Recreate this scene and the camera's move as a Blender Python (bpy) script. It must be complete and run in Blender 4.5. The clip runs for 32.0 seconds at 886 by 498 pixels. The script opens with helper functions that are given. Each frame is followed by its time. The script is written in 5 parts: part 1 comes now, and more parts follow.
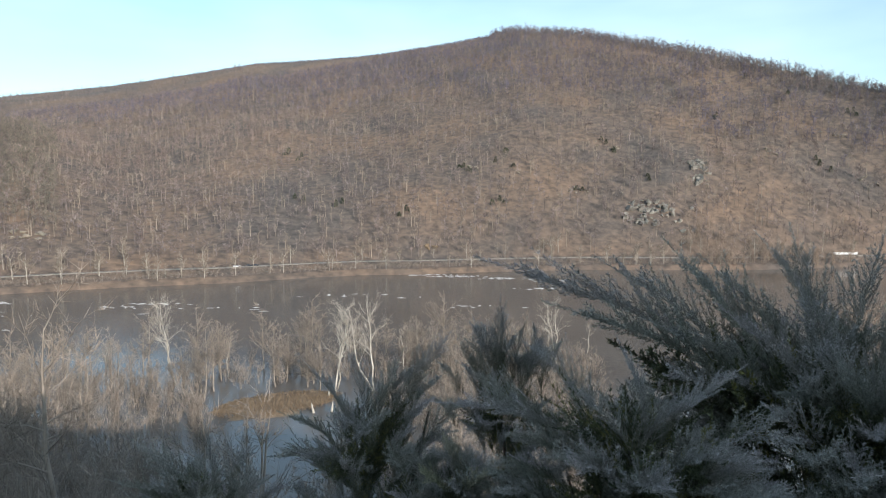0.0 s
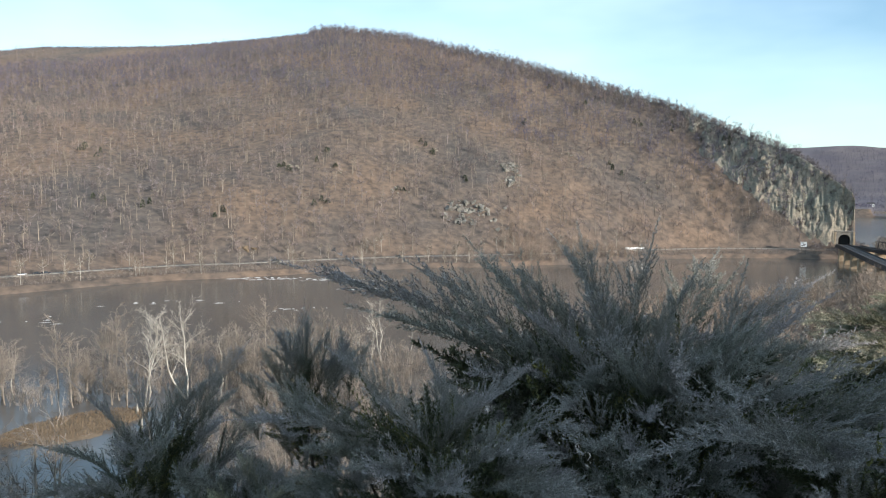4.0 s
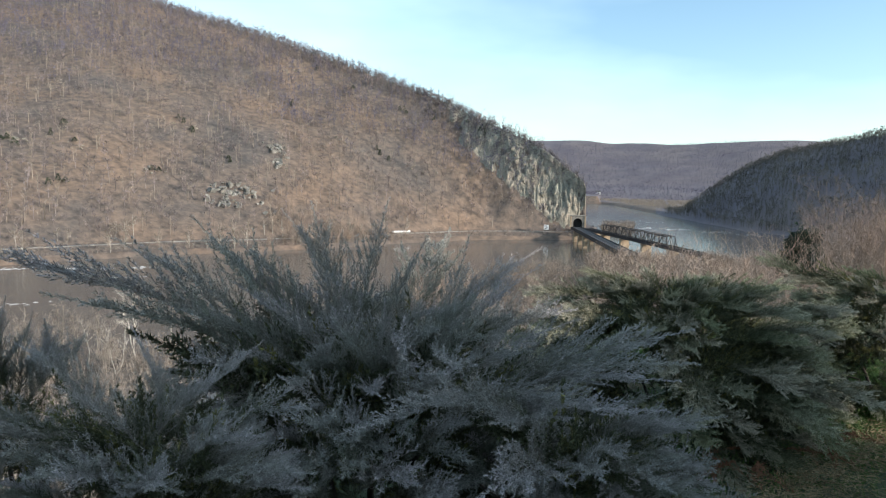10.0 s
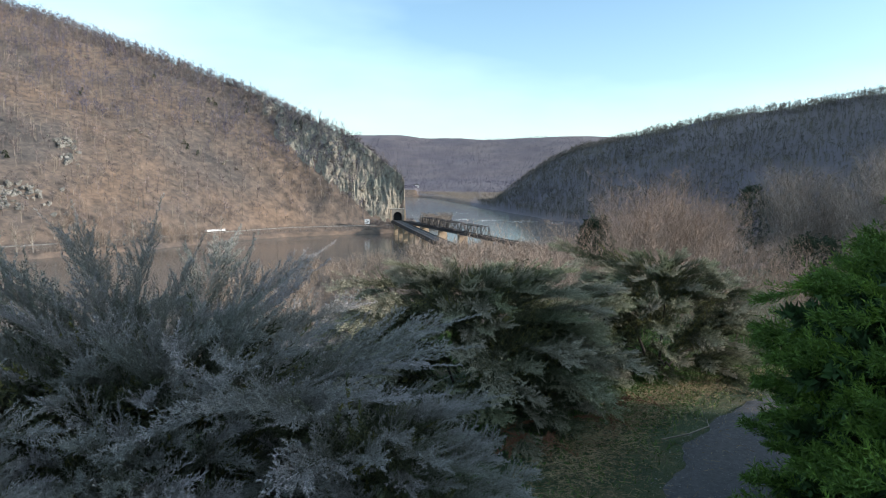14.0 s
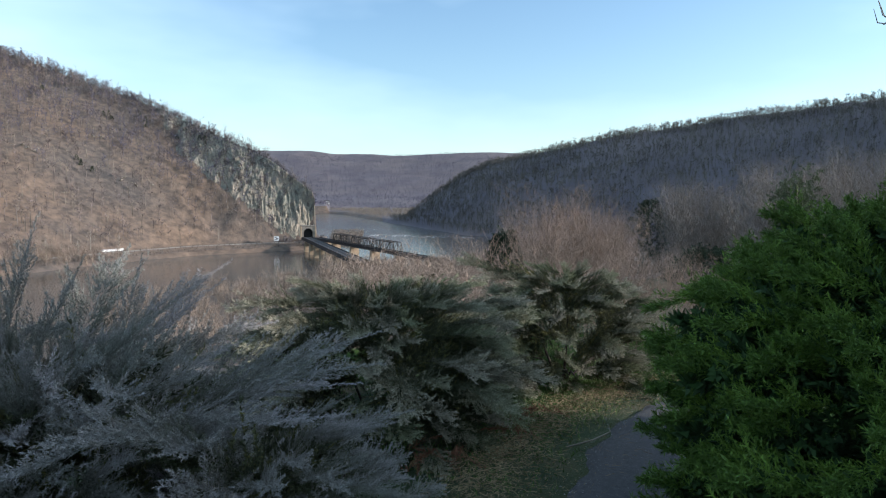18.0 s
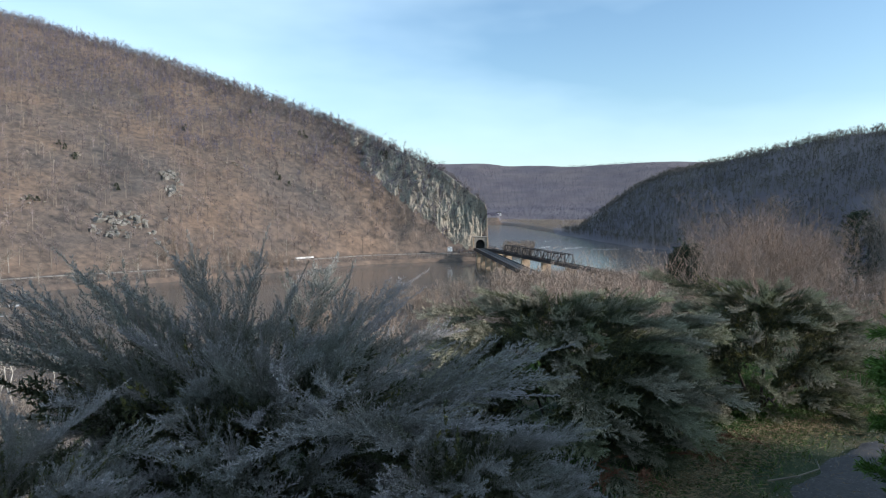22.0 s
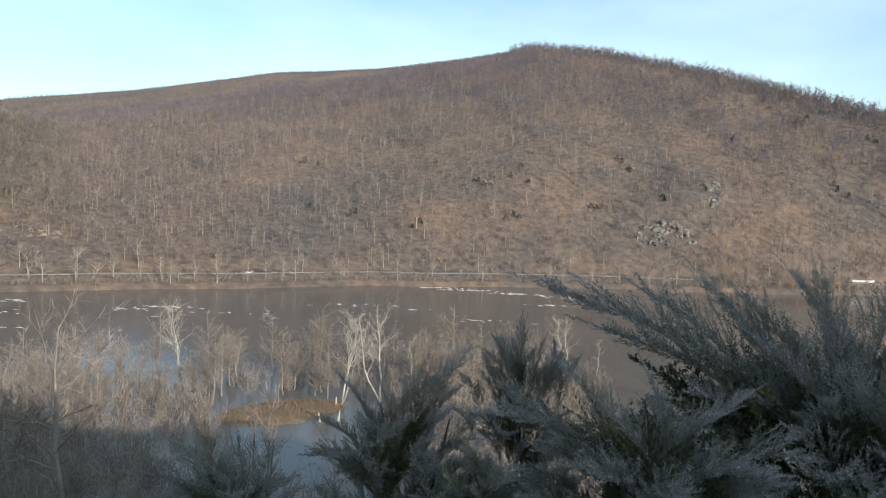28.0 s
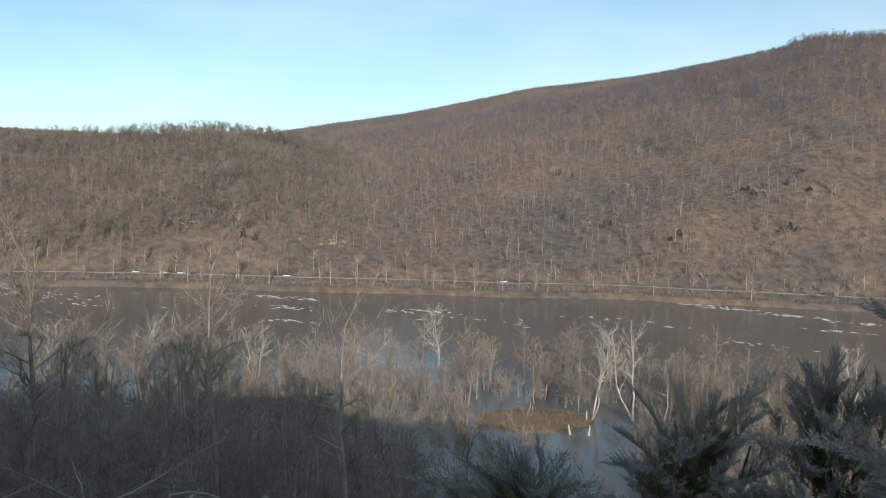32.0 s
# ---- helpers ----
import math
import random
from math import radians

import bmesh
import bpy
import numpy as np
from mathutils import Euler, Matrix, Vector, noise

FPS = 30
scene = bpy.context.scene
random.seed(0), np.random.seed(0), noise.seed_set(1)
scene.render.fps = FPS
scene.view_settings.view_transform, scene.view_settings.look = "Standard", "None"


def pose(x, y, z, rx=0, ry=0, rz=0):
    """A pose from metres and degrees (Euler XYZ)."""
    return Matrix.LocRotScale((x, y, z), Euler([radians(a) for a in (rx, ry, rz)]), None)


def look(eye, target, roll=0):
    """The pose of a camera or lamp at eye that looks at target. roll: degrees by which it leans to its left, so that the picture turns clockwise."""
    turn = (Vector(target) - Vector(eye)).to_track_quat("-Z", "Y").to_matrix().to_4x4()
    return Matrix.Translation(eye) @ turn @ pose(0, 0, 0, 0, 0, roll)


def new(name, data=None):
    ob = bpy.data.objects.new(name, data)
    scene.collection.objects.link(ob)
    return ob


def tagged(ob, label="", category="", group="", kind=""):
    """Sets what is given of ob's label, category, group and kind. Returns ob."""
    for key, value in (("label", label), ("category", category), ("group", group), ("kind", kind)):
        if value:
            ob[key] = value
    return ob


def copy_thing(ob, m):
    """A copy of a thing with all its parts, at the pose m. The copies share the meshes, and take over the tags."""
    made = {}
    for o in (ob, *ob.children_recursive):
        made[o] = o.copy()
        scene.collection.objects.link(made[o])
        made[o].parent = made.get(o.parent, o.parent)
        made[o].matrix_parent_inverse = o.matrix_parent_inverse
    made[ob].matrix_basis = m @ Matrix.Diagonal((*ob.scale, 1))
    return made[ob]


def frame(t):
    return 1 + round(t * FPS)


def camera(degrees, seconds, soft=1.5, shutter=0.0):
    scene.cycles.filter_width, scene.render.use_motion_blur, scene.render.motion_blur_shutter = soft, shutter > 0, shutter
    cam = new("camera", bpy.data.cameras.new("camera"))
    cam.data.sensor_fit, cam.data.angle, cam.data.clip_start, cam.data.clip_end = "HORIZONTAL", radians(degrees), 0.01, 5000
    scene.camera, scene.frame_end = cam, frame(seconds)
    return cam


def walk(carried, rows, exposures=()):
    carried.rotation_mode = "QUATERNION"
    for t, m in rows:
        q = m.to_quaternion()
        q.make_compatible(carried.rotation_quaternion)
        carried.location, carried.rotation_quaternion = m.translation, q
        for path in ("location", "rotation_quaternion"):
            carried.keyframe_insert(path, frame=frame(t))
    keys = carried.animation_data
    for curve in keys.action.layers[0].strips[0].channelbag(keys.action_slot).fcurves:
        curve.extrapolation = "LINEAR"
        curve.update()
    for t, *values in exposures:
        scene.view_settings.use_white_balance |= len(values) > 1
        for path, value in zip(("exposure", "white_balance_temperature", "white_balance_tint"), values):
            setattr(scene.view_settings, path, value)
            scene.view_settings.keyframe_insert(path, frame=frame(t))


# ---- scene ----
cam = camera(67.28, 32.0, soft=1.1)
PATH = [
    (0.0, pose(-0.000, 0.000, 50.000, 85.50, 0.00, -0.00)),
    (0.5, pose(0.027, 0.041, 49.989, 85.58, -0.14, -2.03)),
    (1.0, pose(0.037, 0.040, 49.998, 85.74, 0.16, -4.64)),
    (1.5, pose(0.073, 0.054, 49.994, 85.65, 0.41, -9.41)),
    (2.0, pose(0.076, 0.054, 49.998, 85.71, 0.40, -11.95)),
    (2.5, pose(0.079, 0.060, 50.000, 85.63, 0.25, -12.64)),
    (4.5, pose(0.111, 0.075, 49.996, 85.52, -0.24, -16.53)),
    (5.0, pose(0.130, 0.064, 49.992, 85.38, -0.24, -18.15)),
    (5.5, pose(0.143, 0.068, 49.988, 84.95, -0.19, -19.64)),
    (6.0, pose(0.157, 0.066, 49.986, 84.98, -0.36, -21.41)),
    (6.5, pose(0.173, 0.059, 49.985, 84.90, -0.56, -23.57)),
    (7.0, pose(0.183, 0.057, 49.983, 84.84, -0.55, -24.67)),
    (7.5, pose(0.185, 0.047, 49.986, 84.90, -0.69, -26.45)),
    (8.0, pose(0.192, 0.045, 49.986, 84.85, -0.65, -27.80)),
    (8.5, pose(0.201, 0.043, 49.984, 84.86, -0.84, -29.79)),
    (9.0, pose(0.211, 0.034, 49.985, 84.76, -1.21, -31.66)),
    (9.5, pose(0.222, 0.032, 49.983, 84.50, -1.34, -33.41)),
    (10.0, pose(0.237, 0.022, 49.984, 84.39, -1.27, -34.73)),
    (10.5, pose(0.256, 0.011, 49.984, 83.99, -1.81, -37.15)),
    (11.0, pose(0.266, -0.001, 49.985, 83.96, -1.55, -38.45)),
    (11.5, pose(0.279, -0.007, 49.987, 84.24, -1.36, -40.23)),
    (12.0, pose(0.291, -0.014, 49.980, 83.82, -1.51, -41.94)),
    (12.5, pose(0.308, -0.021, 49.975, 83.32, -1.33, -44.46)),
    (13.0, pose(0.334, -0.027, 49.975, 83.43, -0.74, -46.93)),
    (13.5, pose(0.342, -0.039, 49.977, 83.46, -0.39, -48.23)),
    (14.0, pose(0.351, -0.057, 49.982, 84.17, -0.56, -50.10)),
    (14.5, pose(0.347, -0.077, 49.988, 83.94, -0.86, -51.93)),
    (16.5, pose(0.385, -0.056, 49.978, 85.37, -0.32, -54.64)),
    (17.0, pose(0.389, -0.064, 49.978, 85.99, -0.11, -55.80)),
    (17.5, pose(0.388, -0.081, 49.982, 85.96, 0.12, -56.63)),
    (18.0, pose(0.385, -0.093, 49.983, 85.56, -0.23, -57.68)),
    (18.5, pose(0.381, -0.100, 49.979, 85.30, -0.06, -57.90)),
    (19.0, pose(0.371, -0.099, 49.979, 85.17, -0.49, -58.09)),
    (19.5, pose(0.364, -0.092, 49.978, 85.28, -0.58, -57.16)),
    (20.0, pose(0.360, -0.089, 49.977, 85.45, -0.51, -56.28)),
    (20.5, pose(0.356, -0.079, 49.977, 85.43, -0.61, -54.71)),
    (21.0, pose(0.348, -0.057, 49.976, 85.63, -0.42, -51.30)),
    (21.5, pose(0.332, -0.042, 49.981, 85.95, -0.14, -47.58)),
    (22.0, pose(0.305, -0.032, 49.986, 86.51, -0.14, -43.02)),
    (22.5, pose(0.274, -0.039, 49.994, 86.87, -0.12, -38.56)),
    (23.0, pose(0.249, -0.042, 49.996, 87.06, -0.34, -34.94)),
    (23.5, pose(0.229, -0.050, 49.997, 86.98, -0.61, -31.60)),
    (24.0, pose(0.214, -0.055, 49.995, 86.87, -0.91, -28.79)),
    (24.5, pose(0.197, -0.076, 50.004, 86.79, -0.90, -26.15)),
    (25.0, pose(0.159, -0.083, 50.005, 86.60, -1.23, -22.03)),
    (25.5, pose(0.102, -0.097, 50.012, 86.30, -1.50, -17.40)),
    (26.0, pose(0.049, -0.041, 50.003, 86.46, -1.84, -12.10)),
    (26.5, pose(0.007, -0.051, 50.007, 86.49, -2.00, -7.76)),
    (28.5, pose(-0.080, -0.099, 49.995, 86.62, -1.66, 5.04)),
    (29.0, pose(-0.101, -0.122, 49.996, 86.76, -1.52, 9.44)),
    (29.5, pose(-0.116, -0.124, 49.997, 86.40, -2.14, 11.52)),
    (30.0, pose(-0.126, -0.132, 50.002, 86.78, -2.02, 13.22)),
    (30.5, pose(-0.145, -0.145, 50.000, 86.58, -1.83, 15.33)),
    (31.0, pose(-0.173, -0.166, 49.999, 86.37, -2.05, 17.51)),
    (31.5, pose(-0.204, -0.186, 50.001, 86.41, -2.00, 20.04)),
    (32.0, pose(-0.214, -0.200, 50.003, 86.92, -1.76, 22.69)),
]
EXPOSURES = [(0.0, 0.62, 6550, 9), (6.0, 0.78, 6550, 8), (9.0, 0.83, 6550, 8), (12.0, 0.86, 6450, 9), (14.0, 0.8, 6350, 9), (17.0, 0.66, 6200, 11), (19.0, 0.62, 6200, 11), (23.0, 0.52, 6150, 10), (26.0, 0.63, 6350, 9), (29.0, 0.45, 6750, 9), (32.0, 0.27, 6700, 8)]
walk(cam, PATH, EXPOSURES)

# ---- light: a low winter sun behind the viewer's left shoulder ----
SUN_EL, SUN_AZ = 17.0, 148.0
to_sun = Vector((math.sin(radians(SUN_AZ)) * math.cos(radians(SUN_EL)),
                 math.cos(radians(SUN_AZ)) * math.cos(radians(SUN_EL)), math.sin(radians(SUN_EL))))
world = bpy.data.worlds.new("world")
scene.world = world
world.use_nodes = True
wn, wl = world.node_tree.nodes, world.node_tree.links
sky = wn.new("ShaderNodeTexSky")
sky.sky_type, sky.sun_disc = "NISHITA", False
sky.sun_elevation, sky.sun_rotation = radians(SUN_EL), radians(SUN_AZ)
sky.air_density, sky.dust_density, sky.ozone_density = 1.0, 1.0, 1.2
veil = wn.new("ShaderNodeTexNoise")
veil.inputs["Scale"].default_value, veil.inputs["Detail"].default_value, veil.inputs["Roughness"].default_value = 1.3, 5, 0.5
flat_sky = wn.new("ShaderNodeMapping")
flat_sky.inputs["Scale"].default_value = (1.0, 1.0, 3.2)
where = wn.new("ShaderNodeTexCoord")
wl.new(where.outputs["Generated"], flat_sky.inputs[0])
wl.new(flat_sky.outputs[0], veil.inputs["Vector"])
cover = wn.new("ShaderNodeMapRange")
cover.inputs[1].default_value, cover.inputs[2].default_value, cover.inputs[3].default_value, cover.inputs[4].default_value = 0.40, 0.70, 0.0, 0.5
wl.new(veil.outputs["Fac"], cover.inputs[0])
thin = wn.new("ShaderNodeMix")
thin.data_type = "RGBA"
wl.new(cover.outputs[0], thin.inputs[0])
wl.new(sky.outputs[0], thin.inputs[6])
thin.inputs[7].default_value = (5.7, 6.3, 6.6, 1)
cool = wn.new("ShaderNodeMix")
cool.data_type, cool.blend_type = "RGBA", "MULTIPLY"
cool.inputs[0].default_value = 1.0
wl.new(thin.outputs[2], cool.inputs[6])
cool.inputs[7].default_value = (0.875, 1.0, 1.05, 1)
wl.new(cool.outputs[2], wn["Background"].inputs[0])
wn["Background"].inputs[1].default_value = 0.15
sun = new("sun", bpy.data.lights.new("sun", "SUN"))
sun.data.energy, sun.data.angle, sun.data.color = 3.4, radians(0.6), (1.0, 0.925, 0.87)
sun.matrix_world = look(to_sun * 100, (0, 0, 0))

# ---- materials ----


def ramp_to(nt, fac, stops):
    r = nt.nodes.new("ShaderNodeValToRGB")
    el = r.color_ramp.elements
    while len(el) < len(stops):
        el.new(0.5)
    for e, (p, c) in zip(el, stops):
        e.position, e.color = p, (*c, 1)
    nt.links.new(fac, r.inputs[0])
    return r.outputs[0]


def noise_of(nt, scale, detail=6, rough=0.6, stretch=None):
    co = nt.nodes.new("ShaderNodeTexCoord")
    n = nt.nodes.new("ShaderNodeTexNoise")
    n.inputs["Scale"].default_value, n.inputs["Detail"].default_value, n.inputs["Roughness"].default_value = scale, detail, rough
    src = co.outputs["Object"]
    if stretch:
        m = nt.nodes.new("ShaderNodeMapping")
        m.inputs["Scale"].default_value = stretch
        nt.links.new(src, m.inputs[0])
        src = m.outputs[0]
    nt.links.new(src, n.inputs["Vector"])
    return n.outputs["Fac"]


def mixed(nt, fac, a, b, blend="MIX"):
    m = nt.nodes.new("ShaderNodeMix")
    m.data_type, m.blend_type = "RGBA", blend
    for sock, val in ((m.inputs[0], fac), (m.inputs[6], a), (m.inputs[7], b)):
        if isinstance(val, (int, float)):
            sock.default_value = val
        elif isinstance(val, tuple):
            sock.default_value = (*val, 1)
        else:
            nt.links.new(val, sock)
    return m.outputs[2]


def material(name, rough=0.8, metal=0.0):
    m = bpy.data.materials.new(name)
    m.use_nodes = True
    nt = m.node_tree
    b = nt.nodes["Principled BSDF"]
    b.inputs["Roughness"].default_value, b.inputs["Metallic"].default_value = rough, metal
    return m, nt, b


def bumped(nt, b, height, strength, dist):
    u = nt.nodes.new("ShaderNodeBump")
    u.inputs["Strength"].default_value, u.inputs["Distance"].default_value = strength, dist
    nt.links.new(height, u.inputs["Height"])
    nt.links.new(u.outputs[0], b.inputs["Normal"])


def grainy(name, stops, scale, rough=0.85, bump=0.3, dist=0.02, big=None, island=0.0, fine=None, metal=0.0, each=None):
    """Two-scale noise colour, a bump, and a share of change from piece to piece."""
    m, nt, b = material(name, rough, metal)
    n = noise_of(nt, scale)
    col = ramp_to(nt, n, stops)
    if big:
        tint = ramp_to(nt, noise_of(nt, big[0], 4), [(0.35, big[1]), (0.65, big[2])])
        col = mixed(nt, 1.0, col, tint, "MULTIPLY")
    if island:
        g = nt.nodes.new("ShaderNodeNewGeometry")
        lo, hi = 1 - island, 1 + island
        col = mixed(nt, 1.0, col, ramp_to(nt, g.outputs["Random Per Island"], [(0.0, (lo,) * 3), (1.0, (hi,) * 3)]), "MULTIPLY")
    if each:
        g = nt.nodes.new("ShaderNodeObjectInfo")
        col = mixed(nt, 1.0, col, ramp_to(nt, g.outputs["Random"], [(0.0, each[0]), (1.0, each[1])]), "MULTIPLY")
    nt.links.new(col, b.inputs["Base Color"])
    if bump:
        bumped(nt, b, noise_of(nt, fine or scale * 3), bump, dist)
    return m


M = {}
M["litter"] = grainy("leaf_litter", [(0.3, (0.075, 0.064, 0.056)), (0.5, (0.145, 0.115, 0.094)), (0.72, (0.225, 0.172, 0.135))], 0.17, 0.95, 0.6, 1.0,
                     big=(0.009, (0.72, 0.76, 0.80), (1.25, 1.08, 0.92)), fine=0.5)
M["grass"] = grainy("winter_grass", [(0.3, (0.018, 0.032, 0.009)), (0.52, (0.036, 0.052, 0.015)), (0.75, (0.09, 0.074, 0.04))], 2.2, 0.95, 0.8, 0.03, fine=60, big=(0.7, (0.75, 0.95, 0.7), (1.35, 1.1, 1.1)))
M["water"], nt, b = material("muddy_water", 0.12)
b.inputs["IOR"].default_value = 1.33
nt.links.new(ramp_to(nt, noise_of(nt, 0.02, 5, 0.6), [(0.3, (0.095, 0.082, 0.07)), (0.7, (0.14, 0.122, 0.105))]), b.inputs["Base Color"])
bumped(nt, b, noise_of(nt, 0.8, 5, 0.6, (1, 1.6, 1)), 0.14, 0.07)
M["foam"] = grainy("foam", [(0.3, (0.42, 0.41, 0.40)), (0.7, (0.68, 0.67, 0.66))], 1.0, 0.9, 0.3, 0.05)
M["far_bark"] = grainy("grey_bark", [(0.3, (0.105, 0.088, 0.083)), (0.7, (0.27, 0.228, 0.21))], 0.06, 0.95, 0, 0, island=0.5,
                       big=(0.004, (0.85, 0.85, 0.9), (1.15, 1.05, 1.0)))
# violet-grey bark: distance haze put into the colour of far trees
M["haze_bark"] = grainy("hazy_violet_grey_bark", [(0.3, (0.11, 0.098, 0.128)), (0.7, (0.165, 0.145, 0.182))], 0.02, 0.95, 0, 0, island=0.25)
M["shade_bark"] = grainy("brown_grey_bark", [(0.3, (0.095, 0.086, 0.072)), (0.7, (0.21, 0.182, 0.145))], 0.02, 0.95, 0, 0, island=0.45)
M["sky_bark"] = grainy("skyline_bark", [(0.3, (0.12, 0.105, 0.105)), (0.7, (0.23, 0.20, 0.19))], 0.02, 0.95, 0, 0, island=0.3)
# winter ground tinted violet for distance haze and for the shaded hill
M["dim_litter"] = grainy("haze_tinted_winter_ground", [(0.3, (0.112, 0.096, 0.108)), (0.7, (0.168, 0.144, 0.152))], 0.01, 0.95, 0, 0, big=(0.003, (0.8, 0.8, 0.85), (1.15, 1.1, 1.0)))
M["tan_bark"] = grainy("tan_shore_bark", [(0.3, (0.20, 0.165, 0.13)), (0.7, (0.34, 0.28, 0.22))], 0.02, 0.95, 0, 0, island=0.25)
M["pale_rock"] = grainy("pale_grey_rock", [(0.3, (0.10, 0.095, 0.078)), (0.5, (0.20, 0.187, 0.16)), (0.75, (0.37, 0.34, 0.295))], 0.22, 0.9, 0.8, 0.4, fine=0.8)
M["evergreen"] = grainy("dark_evergreen", [(0.3, (0.045, 0.055, 0.035)), (0.7, (0.085, 0.095, 0.06))], 0.2, 0.9, 0, 0, island=0.3)
# stems darker than plain bark; shade of the shrub's inside is in the colour
M["dark_bark"] = grainy("shaded_juniper_bark", [(0.3, (0.03, 0.022, 0.016)), (0.7, (0.08, 0.058, 0.042))], 8, 0.95, 0, 0)
M["bark"] = grainy("brown_bark", [(0.3, (0.15, 0.125, 0.10)), (0.7, (0.38, 0.325, 0.27))], 0.8, 0.95, 0.4, 0.02)
M["white_bark"] = grainy("sycamore_bark", [(0.35, (0.27, 0.235, 0.19)), (0.6, (0.55, 0.505, 0.435))], 0.5, 0.85, 0.3, 0.02)
M["twig"] = grainy("twigs", [(0.3, (0.16, 0.132, 0.108)), (0.7, (0.32, 0.265, 0.215))], 0.3, 0.95, 0, 0, island=0.5)
M["rock"], nt, b = material("fissured_grey_rock", 0.92)
streak = ramp_to(nt, noise_of(nt, 0.26, 8, 0.75, (1, 1, 1.25)), [(0.30, (0.15, 0.137, 0.115)), (0.46, (0.26, 0.236, 0.20)), (0.62, (0.33, 0.30, 0.255)), (0.8, (0.44, 0.375, 0.285))])
nt.links.new(mixed(nt, 1.0, streak, ramp_to(nt, noise_of(nt, 0.05, 4), [(0.35, (0.86, 0.90, 0.84)), (0.65, (1.15, 1.04, 0.92))]), "MULTIPLY"), b.inputs["Base Color"])
bumped(nt, b, noise_of(nt, 0.9, 8, 0.7, (1, 1, 0.5)), 1.0, 0.9)


def juniper_mat(name, old, mid, tip, each):
    """Scaly juniper foliage: olive near the foot of a branch, frosted towards its end, uneven from shoot to shoot."""
    m, nt, b = material(name, 0.9)
    b.inputs["Specular IOR Level"].default_value = 0.2
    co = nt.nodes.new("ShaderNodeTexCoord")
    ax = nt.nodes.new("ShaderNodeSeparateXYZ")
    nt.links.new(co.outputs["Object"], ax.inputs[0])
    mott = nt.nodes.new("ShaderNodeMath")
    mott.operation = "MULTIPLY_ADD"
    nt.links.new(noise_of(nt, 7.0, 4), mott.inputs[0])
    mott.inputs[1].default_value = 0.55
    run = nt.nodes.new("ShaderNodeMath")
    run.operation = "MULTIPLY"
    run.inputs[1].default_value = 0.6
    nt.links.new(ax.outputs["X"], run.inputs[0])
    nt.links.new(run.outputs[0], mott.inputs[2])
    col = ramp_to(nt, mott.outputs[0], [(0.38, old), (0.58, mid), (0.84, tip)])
    g = nt.nodes.new("ShaderNodeNewGeometry")
    col = mixed(nt, 1.0, col, ramp_to(nt, g.outputs["Random Per Island"], [(0.0, (0.68, 0.70, 0.66)), (1.0, (1.3, 1.28, 1.32))]), "MULTIPLY")
    o = nt.nodes.new("ShaderNodeObjectInfo")
    col = mixed(nt, 1.0, col, ramp_to(nt, o.outputs["Random"], [(0.0, each[0]), (1.0, each[1])]), "MULTIPLY")
    nt.links.new(col, b.inputs["Base Color"])
    return m


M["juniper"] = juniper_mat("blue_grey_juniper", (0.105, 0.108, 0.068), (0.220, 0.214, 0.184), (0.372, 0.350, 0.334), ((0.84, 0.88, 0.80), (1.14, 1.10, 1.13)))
# dark feet and warm pale tips here also paint in shade and sun
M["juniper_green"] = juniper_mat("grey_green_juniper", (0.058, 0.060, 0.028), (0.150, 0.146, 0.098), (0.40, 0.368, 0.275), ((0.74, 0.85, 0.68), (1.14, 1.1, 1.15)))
# olive inner foliage, darkened further so colour supplies shade inside the shrubs
M["inner"] = grainy("inner_juniper_shade_green", [(0.3, (0.032, 0.037, 0.020)), (0.56, (0.078, 0.084, 0.037)), (0.70, (0.21, 0.19, 0.055))], 4.0, 0.85, 0, 0, island=0.3)
M["green"] = grainy("green_juniper", [(0.3, (0.038, 0.088, 0.010)), (0.7, (0.15, 0.245, 0.026))], 2.5, 0.75, 0, 0, island=0.3)
# inner boughs take a darker green, the crown's shade put into colour
M["green_shade"] = grainy("green_juniper_inner_shade", [(0.3, (0.012, 0.032, 0.007)), (0.7, (0.035, 0.08, 0.014))], 3.0, 0.8, 0, 0, island=0.3)
M["asphalt"] = grainy("old_asphalt", [(0.3, (0.04, 0.038, 0.038)), (0.7, (0.085, 0.08, 0.08))], 30, 0.95, 0.5, 0.01)
M["steel"] = grainy("dark_steel", [(0.3, (0.02, 0.02, 0.022)), (0.7, (0.06, 0.05, 0.045))], 0.5, 0.7, 0, 0)
M["stone"] = grainy("warm_stone", [(0.3, (0.30, 0.22, 0.14)), (0.7, (0.48, 0.36, 0.24))], 0.4, 0.9, 0.4, 0.1)
M["grey_stone"] = grainy("weathered_grey_stone", [(0.3, (0.17, 0.15, 0.125)), (0.7, (0.33, 0.29, 0.24))], 0.4, 0.9, 0.4, 0.1)
M["gravel"] = grainy("pale_gravel", [(0.3, (0.22, 0.19, 0.16)), (0.7, (0.38, 0.34, 0.29))], 0.3, 0.95, 0.3, 0.05)
M["sand"] = grainy("dry_grass_bar", [(0.3, (0.14, 0.098, 0.06)), (0.7, (0.25, 0.18, 0.115))], 0.5, 0.95, 0.5, 0.1)
M["white"] = grainy("white_paint", [(0.3, (0.70, 0.70, 0.68)), (0.7, (0.82, 0.82, 0.80))], 2.0, 0.5, 0, 0)

